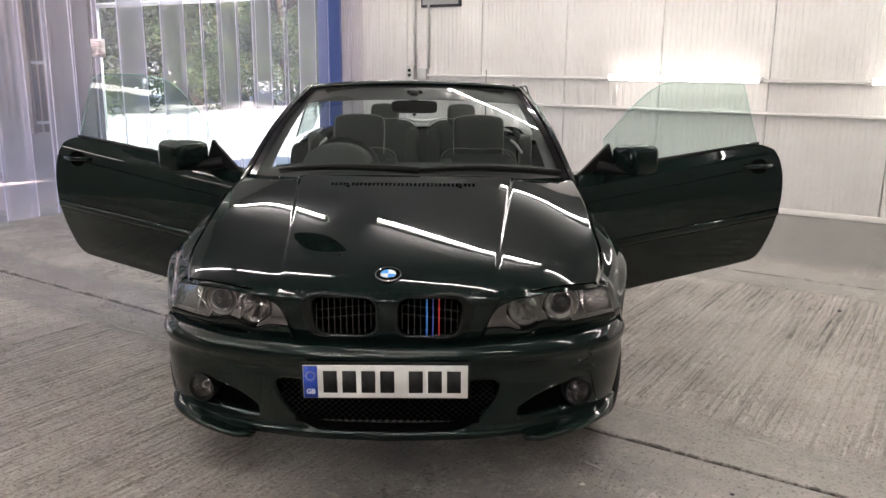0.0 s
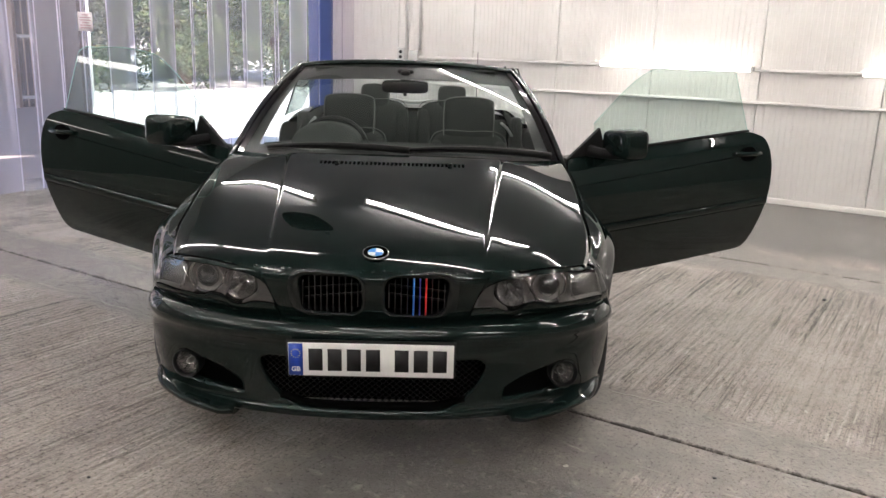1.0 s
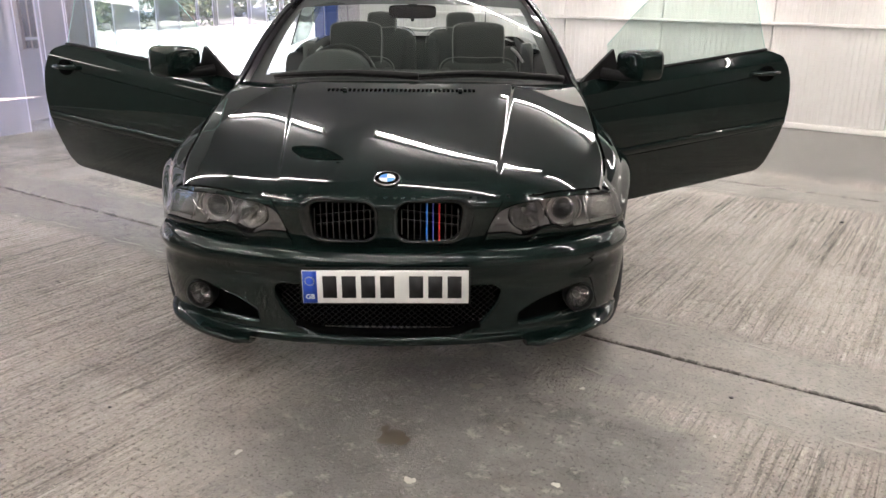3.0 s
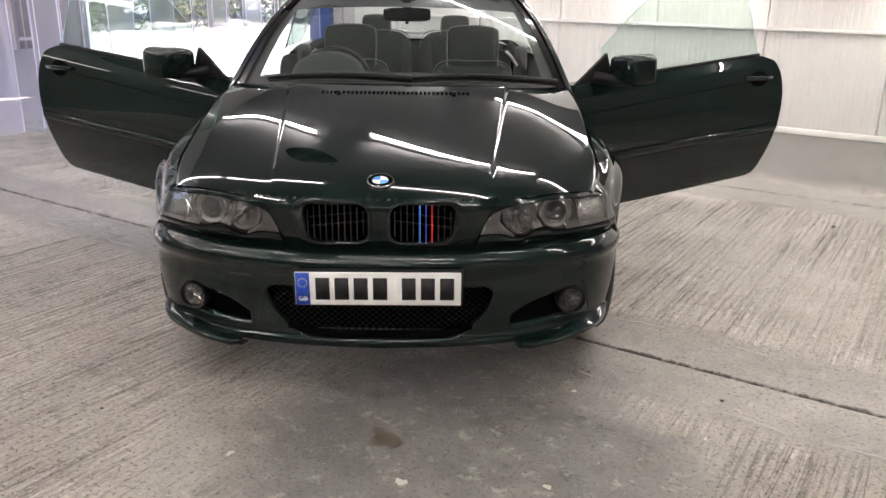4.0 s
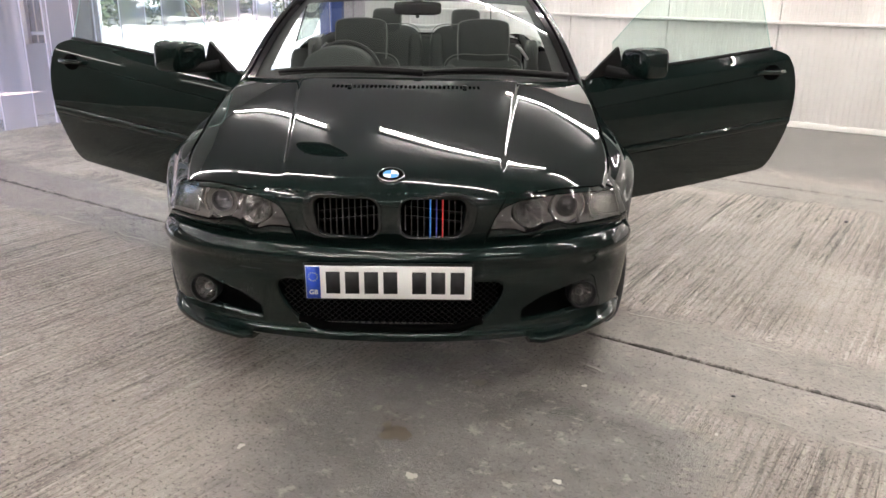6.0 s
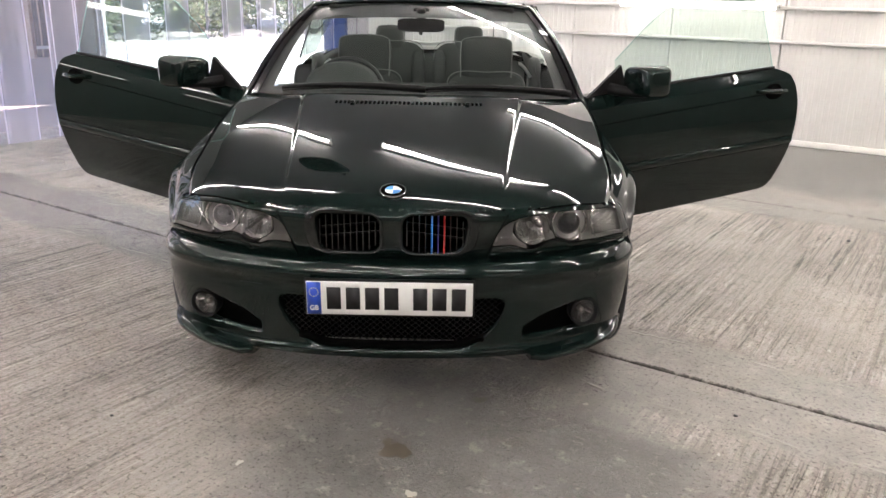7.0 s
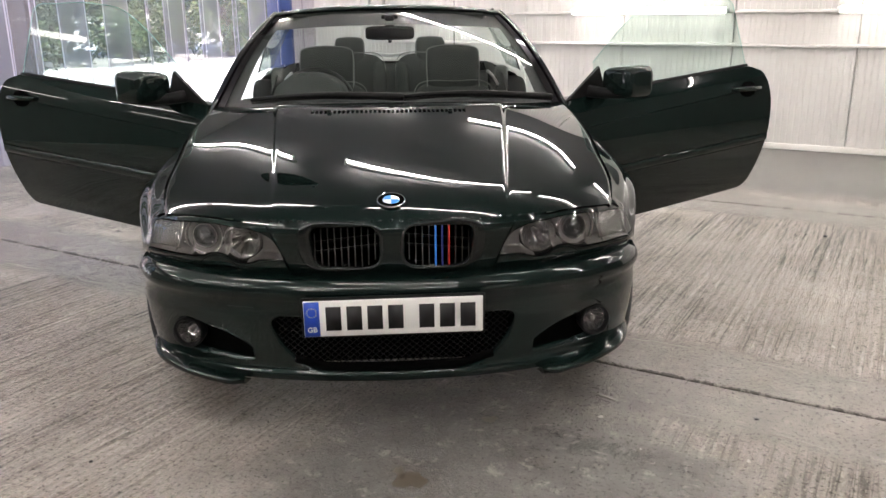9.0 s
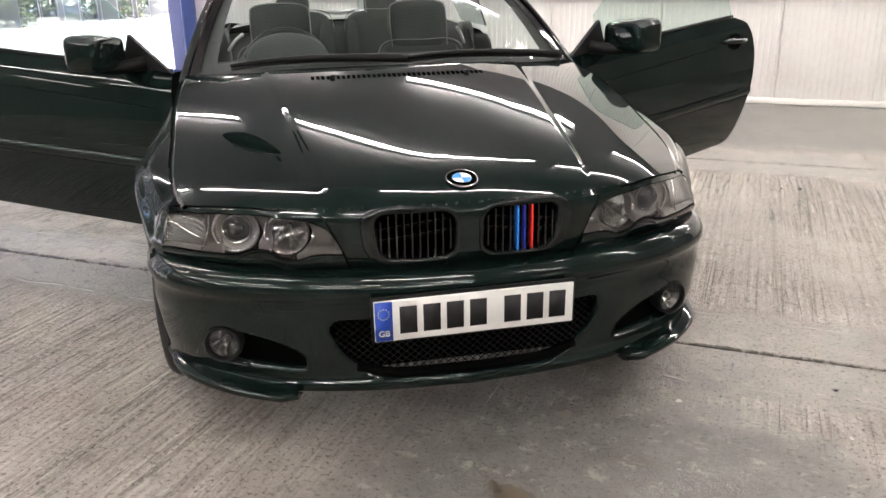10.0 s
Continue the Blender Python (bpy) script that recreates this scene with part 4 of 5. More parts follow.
# outline of the front wings
def wing_point(y, w):
    v = (y - 2.875) / (3.94 - 2.875)
    v = min(max(v, 0), 1.02)
    top = Vector((bonnet_xe(min(v, 1)) + 0.004, 0, bonnet_edge(min(v, 1)) - 0.002))
    dy = abs(y - 3.22)
    out = spl(y, (2.82, 2.90, 2.98, 3.08, 3.22, 3.45, 3.75, 4.05), (0.772, 0.817, 0.845, 0.870, 0.886, 0.882, 0.862, 0.850))
    arch = 0.33 + math.sqrt(max(0.0, 0.335 ** 2 - dy ** 2)) if dy < 0.335 else 0.27
    low = max(arch, 0.525 - 2.0 * max(0, y - 2.90)) if y < 3.22 else arch
    zs = [low, low + 0.10 * (top.z - low), low + 0.45 * (top.z - low), low + 0.78 * (top.z - low), top.z]
    flare = 1 - smooth01((dy - 0.1) / 0.35)
    xs = [out + 0.004 * flare, out + 0.001, out - 0.013 - 0.016 * flare, min(out - 0.034 - 0.024 * flare, top.x + 0.047), top.x]
    f = (0, 0.1, 0.45, 0.78, 1)
    return Vector((spl(w, f, xs), y, spl(w, f, zs)))


# headlamps: a clear lens between the bonnet's edge and a painted strip above the bumper
def lamp_x(u):
    return 0.322 + 0.436 * u


def lamp_top(u):
    x = lamp_x(u)
    return Vector((x, half(x, (0, 0.15, 0.36, 0.55, 0.79), (2.553, 2.556, 2.602, 2.70, 2.895)) - 0.004,
                   spl(u, (0, 0.06, 0.15, 0.4, 0.7, 0.87, 1), (0.585, 0.630, 0.655, 0.668, 0.662, 0.648, 0.630))))


def lamp_low(u):
    x = lamp_x(u) + 0.012 * smooth01((u - 0.8) / 0.2)
    return Vector((x, half(x, (0, 0.3, 0.5, 0.65, 0.76, 0.83), (2.53, 2.578, 2.645, 2.725, 2.815, 2.90)) - 0.006,
                   spl(u, (0, 0.10, 0.17, 0.23, 0.29, 0.35, 0.40, 0.46, 0.52, 0.57, 0.63, 0.72, 0.82, 0.92, 1), (0.567, 0.567, 0.563, 0.553, 0.550, 0.556, 0.571, 0.575, 0.572, 0.562, 0.557, 0.556, 0.554, 0.550, 0.543))))


def fill_low(u):
    x = lamp_x(u) * 1.0 + 0.055 * u ** 3 - 0.02 * (1 - u)
    return Vector((x, half(x, (0, 0.3, 0.5, 0.65, 0.76, 0.83), (2.53, 2.585, 2.652, 2.732, 2.822, 2.906)), 0.5215))


for s in (-1, 1):
    def lens(u, v, off=0.0):
        a, b = lamp_low(u), lamp_top(u)
        p = a.lerp(b, v)
        p += Vector((0, -1, 0)) * (0.021 * math.sin(math.pi * min(max(v, 0), 1) ** 0.6) * math.sin(math.pi * min(1, u * 1.1)) ** 0.5)
        w = min(max((p.z - 0.527) / 0.125, 0), 1)
        p = p.lerp(wing_point(2.831 + 0.048 * w, w), smooth01((u - 0.78) / 0.22))
        p -= Vector((0.25, -1, 0)).normalized() * off
        return Vector((s * p.x, p.y, p.z))
    us = ticks(0, 1, 60)

    def bowl(x, r):
        return lambda u, v: math.hypot(abs(lens(u, v).x) - x, lens(u, v).z - 0.601) - r
    lamp = part("headlamp", holed(lambda u, v: lens(u, v, 0.002 + 0.054 * smooth01(v / 0.16) * smooth01((1 - u) / 0.1) * smooth01(u / 0.08)), us, ticks(0.0, 1.0, 18), [bowl(0.580, 0.056), bowl(0.452, 0.052)], 0.0068, (0, 0.04, 0)), GREYLAMP, car, "twin headlamp with grey inner housing under a clear lens")
    part("lens", grid(lens, us, ticks(0, 0.89, 20)), LENS, lamp, "clear headlamp lens")
    part("brow", grid(lens, us, ticks(0.89, 1.02, 5)), PAINT, lamp, "painted strip above the lens")
    bm = bmesh.new()
    tube(bm, [lens(u, 0.89) for u in us], 0.0012, 5)
    part("brow_edge", bm, SHADEBLACK, lamp)
    part("filler_strip", grid(lambda u, v: (lambda p: Vector((s * p.x, p.y - 0.006 * math.sin(math.pi * v), p.z)))(fill_low(u).lerp(Vector((abs(lens(u, 0).x), lens(u, 0).y, lens(u, 0).z)), v)), us, ticks(0, 1, 8)), PAINT, lamp, "dark green strip under the lens")
    bm = bmesh.new()
    tube(bm, [lens(u, 0.0) + Vector((0, -0.001, 0)) for u in us], 0.0022, 6)
    part("lower_seal", bm, SHADEBLACK, lamp)
    bm = bmesh.new()
    tube(bm, [lens(u, 1.0) + Vector((0, 0.003, 0.004)) for u in us], 0.0028, 6)
    part("upper_seal", bm, SHADEBLACK, lamp)
    for x, y, z, r, kind in ((0.580, 2.752, 0.603, 0.062, "main"), (0.452, 2.690, 0.603, 0.050, "high")):
        at = Matrix.Translation((s * x, y, z)) @ Matrix.Rotation(radians(s * 9), 4, "Z") @ Matrix.Rotation(radians(90), 4, "X")
        if kind == "main":
            part("lamp_ring", lathe(bmesh.new(), [(r + 0.004, -0.03), (r + 0.001, 0.010), (r - 0.002, 0.013), (r - 0.006, 0.011), (r - 0.008, 0.004)], 56), SILVER, lamp, "bright outer ring round the projector", at=at)
            part("ring_cone", lathe(bmesh.new(), [(r - 0.008, 0.004), (r - 0.014, -0.002), (r - 0.022, -0.004)], 56), RINGGREY, lamp, "grey satin cone", at=at)
            part("inner_ring", lathe(bmesh.new(), [(r - 0.021, -0.006), (r - 0.022, 0.003), (r - 0.025, 0.005), (r - 0.028, 0.002), (r - 0.029, -0.012)], 48), SILVER, lamp, "bright inner ring", at=at)
            part("projector", lathe(bmesh.new(), [(0.0, 0.010), (0.010, 0.0085), (0.020, 0.003), (0.028, -0.006), (0.033, -0.014)], 40), PROJECTOR, lamp, "glass projector", at=at)
        else:
            bm = lathe(bmesh.new(), [(0.009, -0.046), (0.020, -0.038), (0.034, -0.020), (0.046, 0.002), (r + 0.003, 0.012)], 22)
            q = random.Random(6)
            for w in bm.verts:
                w.co.z += q.uniform(-0.0022, 0.0022)
            part("high_beam", bm, HIGHBEAM, lamp, "bright round faceted reflector", False, at)
            part("reflector_ring", lathe(bmesh.new(), [(r + 0.002, 0.0), (r + 0.004, 0.014), (r + 0.007, 0.014), (r + 0.009, 0.0)], 40), SILVER, lamp, at=at)
            part("bulb", lathe(bmesh.new(), [(0.0, 0.0), (0.008, -0.002), (0.009, -0.012), (0.008, -0.045)], 16), GREYLAMP, lamp, at=at)
    def signal(u, v):
        p = lens(0.79 + 0.205 * u, 0.03 + 0.85 * v, 0.004 + 0.024 * (1 - u) ** 0.5)
        return p + Vector((0, 0.0012 * math.sin(v * 42) * math.sin(u * 30), 0))
    part("turn_signal", grid(signal, ticks(0, 1, 30), ticks(0, 1, 40)), SIGNAL, lamp, "clear ribbed turn signal")
    bm = bmesh.new()
    tube(bm, [lens(0.755 + 0.05 * (1 - v) ** 2, 0.03 + 0.85 * v, 0.012) for v in ticks(0, 1, 12)], 0.0022, 6)
    part("divider", bm, SILVER, lamp, "bright curved edge of the turn signal")
    bm = bmesh.new()
    def cover(f):
        u, v = spl(f, (0, 1, 2, 3, 4), (0.33, 0.36, 0.55, 0.58, 0.33)), spl(f, (0, 1, 2, 3, 4), (0.25, 0.80, 0.80, 0.25, 0.25))
        a, b = fill_low(u), lens(u, 0)
        p = a.lerp(Vector((abs(b.x), b.y, b.z)), v)
        return Vector((s * p.x, p.y - 0.006 * math.sin(math.pi * v) - 0.0006, p.z))
    tube(bm, [cover(f) for f in ticks(0, 4, 48)], 0.0011, 5)
    part("washer_cover", bm, SHADEBLACK, lamp, "fine seam round the flush washer cover")


# wings
for s in (-1, 1):
    def side(k, w):
        y0 = 2.832 + 0.048 * w
        p = wing_point(y0 + (4.03 - y0) * k, w)
        return Vector((s * p.x, p.y, p.z))
    bm = grid(side, ticks(0, 1, 100), ticks(0, 1, 30))
    wing = part("front_wing", bm, PAINT, car, "dark green flared front wing")
    bm = grid(lambda a, x: Vector((s * x, 3.22 + 0.335 * math.cos(a), 0.33 + 0.335 * math.sin(a))), ticks(-0.35, math.pi + 0.35, 30), (0.81, 0.80, 0.56))
    part("arch_liner", bm, BLACK, wing, "black wheel arch liner")


# wheels
def wheel(x, y):
    s = 1 if x > 0 else -1
    at = Matrix.Translation((x, y, 0.312)) @ Matrix.Rotation(radians(90 * s), 4, "Y")
    w = part("wheel", lathe(bmesh.new(), [(0.215, -0.11), (0.225, -0.105), (0.222, 0.08), (0.224, 0.10), (0.214, 0.105), (0.206, 0.085), (0.20, 0.05)], 48), SILVER, car, "alloy wheel", at=at)
    part("tyre", lathe(bmesh.new(), [(0.22, -0.11), (0.26, -0.122), (0.295, -0.115), (0.309, -0.098), (0.312, -0.04), (0.312, 0.04), (0.309, 0.098), (0.295, 0.115), (0.26, 0.122), (0.22, 0.108)], 64), RUBBER, w, "black tyre", at=at)
    part("disc", lathe(bmesh.new(), [(0.0, 0.03), (0.15, 0.03), (0.15, 0.02), (0.0, 0.02)], 32), STEEL, w, at=at)
    for k in range(5):
        a = 2 * math.pi * k / 5
        for o in (-0.16, 0.16):
            bm = bmesh.new()
            tube(bm, [(0.04 * math.cos(a), 0.04 * math.sin(a), 0.085), (0.205 * math.cos(a + o), 0.205 * math.sin(a + o), 0.08)], [0.02, 0.013], 6)
            part("spoke", bm, SILVER, w, at=at)


for y in (3.22, 5.945):
    for s in (-1, 1):
        wheel(s * (0.722 if y < 4 else 0.715), y)

# body aft of the doors: sills, quarter panels, boot lid, underside
for s in (-1, 1):
    bm = box(bmesh.new(), (0.14, 1.55, 0.14), (s * 0.79, 4.75, 0.29), 0.03, 3)
    part("sill", bm, PAINT, car, "dark green sill below the open door")

    def quarter(y, w):
        dy = abs(y - 5.945)
        arch = 0.33 + math.sqrt(max(0.0, 0.33 ** 2 - dy ** 2)) if dy < 0.33 else 0.24
        out = spl(y, (5.40, 5.945, 6.5, 6.85, 6.95), (0.860, 0.875, 0.83, 0.72, 0.60))
        top = spl(y, (5.40, 5.9, 6.5, 6.95), (0.915, 0.925, 0.92, 0.88))
        f = (0, 0.3, 0.7, 0.93, 1)
        x = spl(w, f, (out, out, out - 0.03, out - 0.10, out - 0.16))
        z = spl(w, f, (arch, arch + 0.3 * (top - arch), arch + 0.75 * (top - arch), top - 0.004, top))
        return Vector((s * x, y, z))
    part("quarter_panel", grid(quarter, ticks(5.40, 6.95, 40), ticks(0, 1, 20)), PAINT, car, "dark green rear quarter panel")
bm = grid(lambda x, y: Vector((x, y, spl(y, (6.0, 6.5, 6.95), (0.955, 0.94, 0.885)) - 0.05 * (x / 0.7) ** 4)), ticks(-0.72, 0.72, 20), ticks(5.95, 6.95, 14))
part("boot_lid", bm, PAINT, car, "dark green boot lid and folded hood cover")
bm = grid(lambda x, z: Vector((x, 6.95 + 0.04 * math.sin(z * 4) - 0.10 * (x / 0.7) ** 4, z)), ticks(-0.66, 0.66, 16), ticks(0.22, 0.89, 10))
part("rear_bumper", bm, PAINT, car, "dark green rear end")
part("underbody", box(bmesh.new(), (1.30, 3.9, 0.10), (0, 4.75, 0.21), 0.02), BLACK, car, "dark underbody")
part("undertray", box(bmesh.new(), (0.8, 0.40, 0.02), (0, 2.94, 0.205), 0.008), BLACK, car, "black tray under the nose")
# black block that paints the shade inside the nose
part("engine_bulkhead", box(bmesh.new(), (1.2, 0.9, 0.40), (0, 3.25, 0.40)), SHADEBLACK, car, "black block painting the shade inside the engine bay")


# number plate: the registration is drawn as plain bars
plate_at = pose(0, 2.487, 0.416, 90 + 2, 0, 0) @ Matrix.Rotation(radians(0.4), 4, "Z")
plate = part("number_plate", box(bmesh.new(), (0.520, 0.111, 0.006), bevel=0.0025), PLATE, car, "white reflective number plate with a blue band", at=plate_at)
part("plate_surround", box(bmesh.new(), (0.534, 0.125, 0.012), (0, 0, -0.008), 0.004), BLACK, plate, "black plastic plate holder", at=plate_at)
part("blue_band", box(bmesh.new(), (0.044, 0.107, 0.001), (-0.236, 0, 0.0036)), PLATEBLUE, plate, "blue band with a ring of stars", at=plate_at)
for k in range(12):
    a = 2 * math.pi * k / 12
    part("star", box(bmesh.new(), (0.003, 0.003, 0.0006), (-0.236 + 0.014 * math.cos(a), 0.020 + 0.014 * math.sin(a), 0.0044)), mat("pale_yellow_ink", (0.6, 0.55, 0.2), 0.5) if k == 0 else bpy.data.materials["pale_yellow_ink"], plate, at=plate_at)
cu = bpy.data.curves.new("country_letters", "FONT")
cu.body, cu.size, cu.align_x, cu.align_y, cu.extrude, cu.offset = "GB", 0.022, "CENTER", "CENTER", 0.0003, 0.0005
ob = new("letters_source", cu)
me = bpy.data.meshes.new_from_object(ob)
bpy.data.objects.remove(ob)
me.materials.clear()
me.materials.append(ENAMEL)
ob = new("country_letters", me)
ob.matrix_basis = plate_at @ Matrix.Translation((-0.236, -0.033, 0.0046))
hang(ob, plate)
tagged(ob, "white country letters")
for k in range(7):
    x = -0.178 + 0.060 * k + (0.030 if k > 3 else 0)
    part("character_bar", box(bmesh.new(), (0.044, 0.074, 0.0006), (x + 0.004, 0, 0.0034)), INK, plate, "plain black bar", at=plate_at)


# scuttle, vent slots and wipers
def scuttle(x, v):
    y1 = half(x, (0, 0.3, 0.6, 0.79), (3.70, 3.715, 3.78, 3.94))
    z1 = 0.903 - 0.037 * abs(x / 0.772) ** 2.3
    return Vector((x, y1 + 0.10 * v, z1 - 0.02 - 0.004 * v))


part("scuttle", grid(scuttle, ticks(-0.77, 0.77, 40), ticks(-0.3, 1.3, 6)), BLACK, car, "black plastic scuttle below the windscreen")
# vent slots are raised black pieces; the shade inside is their colour
slot = None
for k in range(36):
    x = -0.312 + 0.0180 * k
    if abs(x) > 0.315 or abs(abs(x) - 0.243) < 0.011:
        continue
    v = 0.868
    sx = x / bonnet_xe(v)
    p, q = bonnet(sx, v), bonnet(sx, v + 0.018)
    d = (q - p)
    at = Matrix.Translation((p + q) / 2 + Vector((0, 0, 0.0018))) @ Matrix.Rotation(math.atan2(d.z, d.y), 4, "X")
    if slot is None:
        slot = part("vent_slot", box(bmesh.new(), (0.0105, 0.028, 0.002), bevel=0.0009), SHADEBLACK, hood, "black piece painting the shade of an air intake slot", at=at)
    else:
        ob = new("vent_slot", slot.data)
        ob.matrix_basis = at
        hang(ob, hood)
for s in (-1, 1):
    p = bonnet(s * 0.243 / bonnet_xe(0.875), 0.875)
    part("washer_jet", box(bmesh.new(), (0.018, 0.026, 0.010), p + Vector((0, 0, 0.005)), 0.004), BLACK, hood, "small black washer jet")


# windscreen: base and head curves
def screen(s, v):
    """s across from -1 to 1, v from base to head, on the glass."""
    a = abs(s)
    base = Vector((0.752 * s, 3.765 + 0.135 * a ** 2.2, 0.893 - 0.022 * a ** 2))
    head = Vector((0.565 * s, 4.600 + 0.070 * a ** 2.2, 1.287 - 0.030 * a ** 2.4))
    p = base.lerp(head, v)
    p += Vector((0, -0.35, 0.9)) * 0.030 * math.sin(math.pi * v)
    p.x += s * 0.010 * math.sin(math.pi * v)
    return p


ws = part("windscreen", grid(lambda s, v: screen(s, 0.02 + 0.96 * v), ticks(-0.97, 0.97, 40), ticks(0, 1, 24)), GLASS, car, "clear windscreen with a ceiling light reflected in it")
ws.visible_shadow = False
# dark border of the glass and the header


def border(fa, fb, n=40):
    return grid(lambda k, w: fa(k).lerp(fb(k), w) + Vector((0, 0.006, -0.004)), ticks(0, 1, n), (0, 0.5, 1))


for s in (-1, 1):
    part("side_border", border(lambda k: screen(s * 0.99, k), lambda k: screen(s * (0.91 - 0.03 * (1 - k)), k)), INK, ws, "black printed border")
part("top_border", border(lambda k: screen(2 * k - 1, 0.99), lambda k: screen(2 * k - 1, 0.765)), INK, ws, "dark shaded top band")
part("lower_border", border(lambda k: screen(2 * k - 1, 0.0), lambda k: screen(2 * k - 1, 0.065)), INK, ws)
# pillars and header rail
for s in (-1, 1):
    def pillar(k, w):
        c = screen(s * 1.0, k)
        a = 2 * math.pi * w
        return c + Vector((s * (0.006 + 0.028 * math.cos(a)), 0.045 + 0.050 * math.sin(a), 0.003 + 0.018 * math.cos(a - 0.6)))
    part("windscreen_pillar", grid(pillar, ticks(-0.06, 1.0, 30), ticks(0, 1, 16)), PAINT, car, "slim dark green windscreen pillar")
    bm = bmesh.new()
    tube(bm, [screen(s * 1.0, k) + Vector((s * 0.012, -0.006, 0.010)) for k in ticks(-0.02, 1.0, 24)], 0.006, 6)
    part("pillar_trim", bm, GLOSSBLACK, car, "black trim along the pillar")
    bm = grid(lambda k, e: screen(s * (1.02 - 0.062 * e), k) + Vector((0, -0.004, 0.008 - 0.006 * e)), ticks(-0.02, 1.0, 30), (0, 0.3, 0.7, 1))
    part("pillar_seal", bm, GLOSSBLACK, car, "wide black rubber seal beside the glass")


def header(x, w):
    c = screen(x, 1.0)
    a = 2 * math.pi * w
    return c + Vector((0, 0.030 + 0.055 * math.cos(a), 0.004 + 0.016 * math.sin(a)))


part("header_rail", grid(header, ticks(-1.03, 1.03, 40), ticks(0, 1, 16)), PAINT, car, "dark windscreen header rail")
for s in (-1, 1):
    part("roof_catch", box(bmesh.new(), (0.012, 0.05, 0.022), screen(s * 0.97, 1.0) + Vector((0, 0.05, 0.016)), 0.004), BLACK, car)
    part("sun_visor", box(bmesh.new(), (0.40, 0.16, 0.018), (s * 0.29, 4.66, 1.245), 0.008, m=Matrix.Rotation(radians(-8), 4, "X")), DASH, car, "dark sun visor folded up")


def wiper(x0, x1, lift):
    bm = bmesh.new()
    n = 20
    path = []
    for k in range(n + 1):
        f = k / n
        s = (x0 + (x1 - x0) * f) / 0.752
        v = 0.012 + lift * math.sin(math.pi * (0.12 + 0.80 * f)) * (0.5 + 0.5 * f)
        path.append(screen(s, v) + Vector((0, -0.022, 0.018)))
    tube(bm, path, [0.009 + 0.009 * (1 - k / n) for k in range(n + 1)], 6)
    w = part("wiper", bm, BLACK, car, "black wiper arm resting at the foot of the screen")
    bm = bmesh.new()
    for k in range(n + 1):
        path[k] = path[k] + Vector((0, 0.010, -0.014))
    tube(bm, path[5:], 0.005, 5)
    part("blade", bm, RUBBER, w)


wiper(0.06, -0.60, 0.05)
wiper(0.72, 0.06, 0.05)
bm = bmesh.new()
tube(bm, [(0.46, 6.25, 0.93), (0.462, 6.27, 1.35)], [0.004, 0.0025], 6)
part("aerial", bm, BLACK, car, "thin black whip aerial")


# cabin
def dash(x, y):
    z = spl(y, (3.80, 3.95, 4.15, 4.30, 4.36, 4.38), (0.873, 0.888, 0.893, 0.878, 0.84, 0.72))
    if x < 0:
        z += 0.030 * math.exp(-((x + 0.37) / 0.17) ** 4) * smooth01((y - 4.0) / 0.2) * (1 if y < 4.34 else 0.5)
    return Vector((x, y, z - 0.02 * abs(x / 0.7) ** 4))


part("dashboard", grid(dash, ticks(-0.72, 0.72, 40), ticks(3.80, 4.38, 24)), DASH, car, "dark grey dashboard")
part("cabin_floor", box(bmesh.new(), (1.44, 2.2, 0.05), (0, 5.0, 0.29), 0.02), DASH, car, "dark carpeted cabin floor")
part("centre_console", box(bmesh.new(), (0.22, 1.2, 0.28), (0, 4.75, 0.45), 0.04, 3), DASH, car, "dark centre console")
for s in (-1, 1):
    def trim(y, w):
        z = 0.40 + w * (0.50 + 0.04 * math.sin((y - 5.2) * 2))
        return Vector((s * (0.735 - 0.05 * smooth01((w - 0.7) / 0.3) - 0.02 * (y - 5.3)), y, z))
    part("quarter_trim", grid(trim, ticks(5.30, 6.2, 14), ticks(0, 1, 10)), TRIM, car, "dark padded side trim by the rear seat")
    part("belt_post", puff(bmesh.new(), (0.08, 0.14, 0.30), (s * 0.69, 5.42, 0.80), 5), TRIM, car, "dark quarter pillar trim")

    part("door_jamb", puff(bmesh.new(), (0.15, 0.12, 0.56), (s * 0.785, 5.45, 0.60), 4), DASH, car, "dark jamb behind the door opening")
part("rear_bulkhead", box(bmesh.new(), (1.36, 0.06, 0.56), (0, 6.04, 0.60), 0.02), TRIM, car, "dark trimmed bulkhead behind the rear seats")

# raised rear side windows, and the belts beside the front seats
for s in (-1, 1):
    def side_pane(f, h):
        y = 5.36 + 0.62 * f - 0.05 * h
        return Vector((s * (0.800 - 0.125 * h), y, 0.925 + (0.335 - 0.10 * f ** 3) * h))
    qg = part("quarter_glass", grid(side_pane, ticks(0, 1, 14), ticks(0, 1, 8)), DOORGLASS, car, "green-tinted raised rear side window")
    qg.visible_shadow = False
    bm = bmesh.new()
    tube(bm, [side_pane(0, h) for h in ticks(0, 1, 8)] + [side_pane(f, 1) for f in ticks(0, 1, 10)[1:]], 0.005, 5)
    part("glass_edge", bm, BLACK, qg, "dark edge of the glass")
    bm = bmesh.new()
    tube(bm, [(s * 0.66, 5.33, 0.84), (s * 0.615, 5.22, 0.90), (s * 0.575, 5.14, 0.935)], 0.009, 6)
    part("belt_guide", bm, STEEL, car, "pale belt guide arm beside the seat")

# steering wheel, on the side towards -x
sw_at = Matrix.Translation((-0.375, 4.40, 0.822)) @ Matrix.Rotation(radians(66), 4, "X")
bm = bmesh.new()
tube(bm, [(0.188 * math.cos(a), 0.188 * math.sin(a), 0) for a in ticks(0, 2 * math.pi, 48)[:-1]], 0.0135, 10, True)
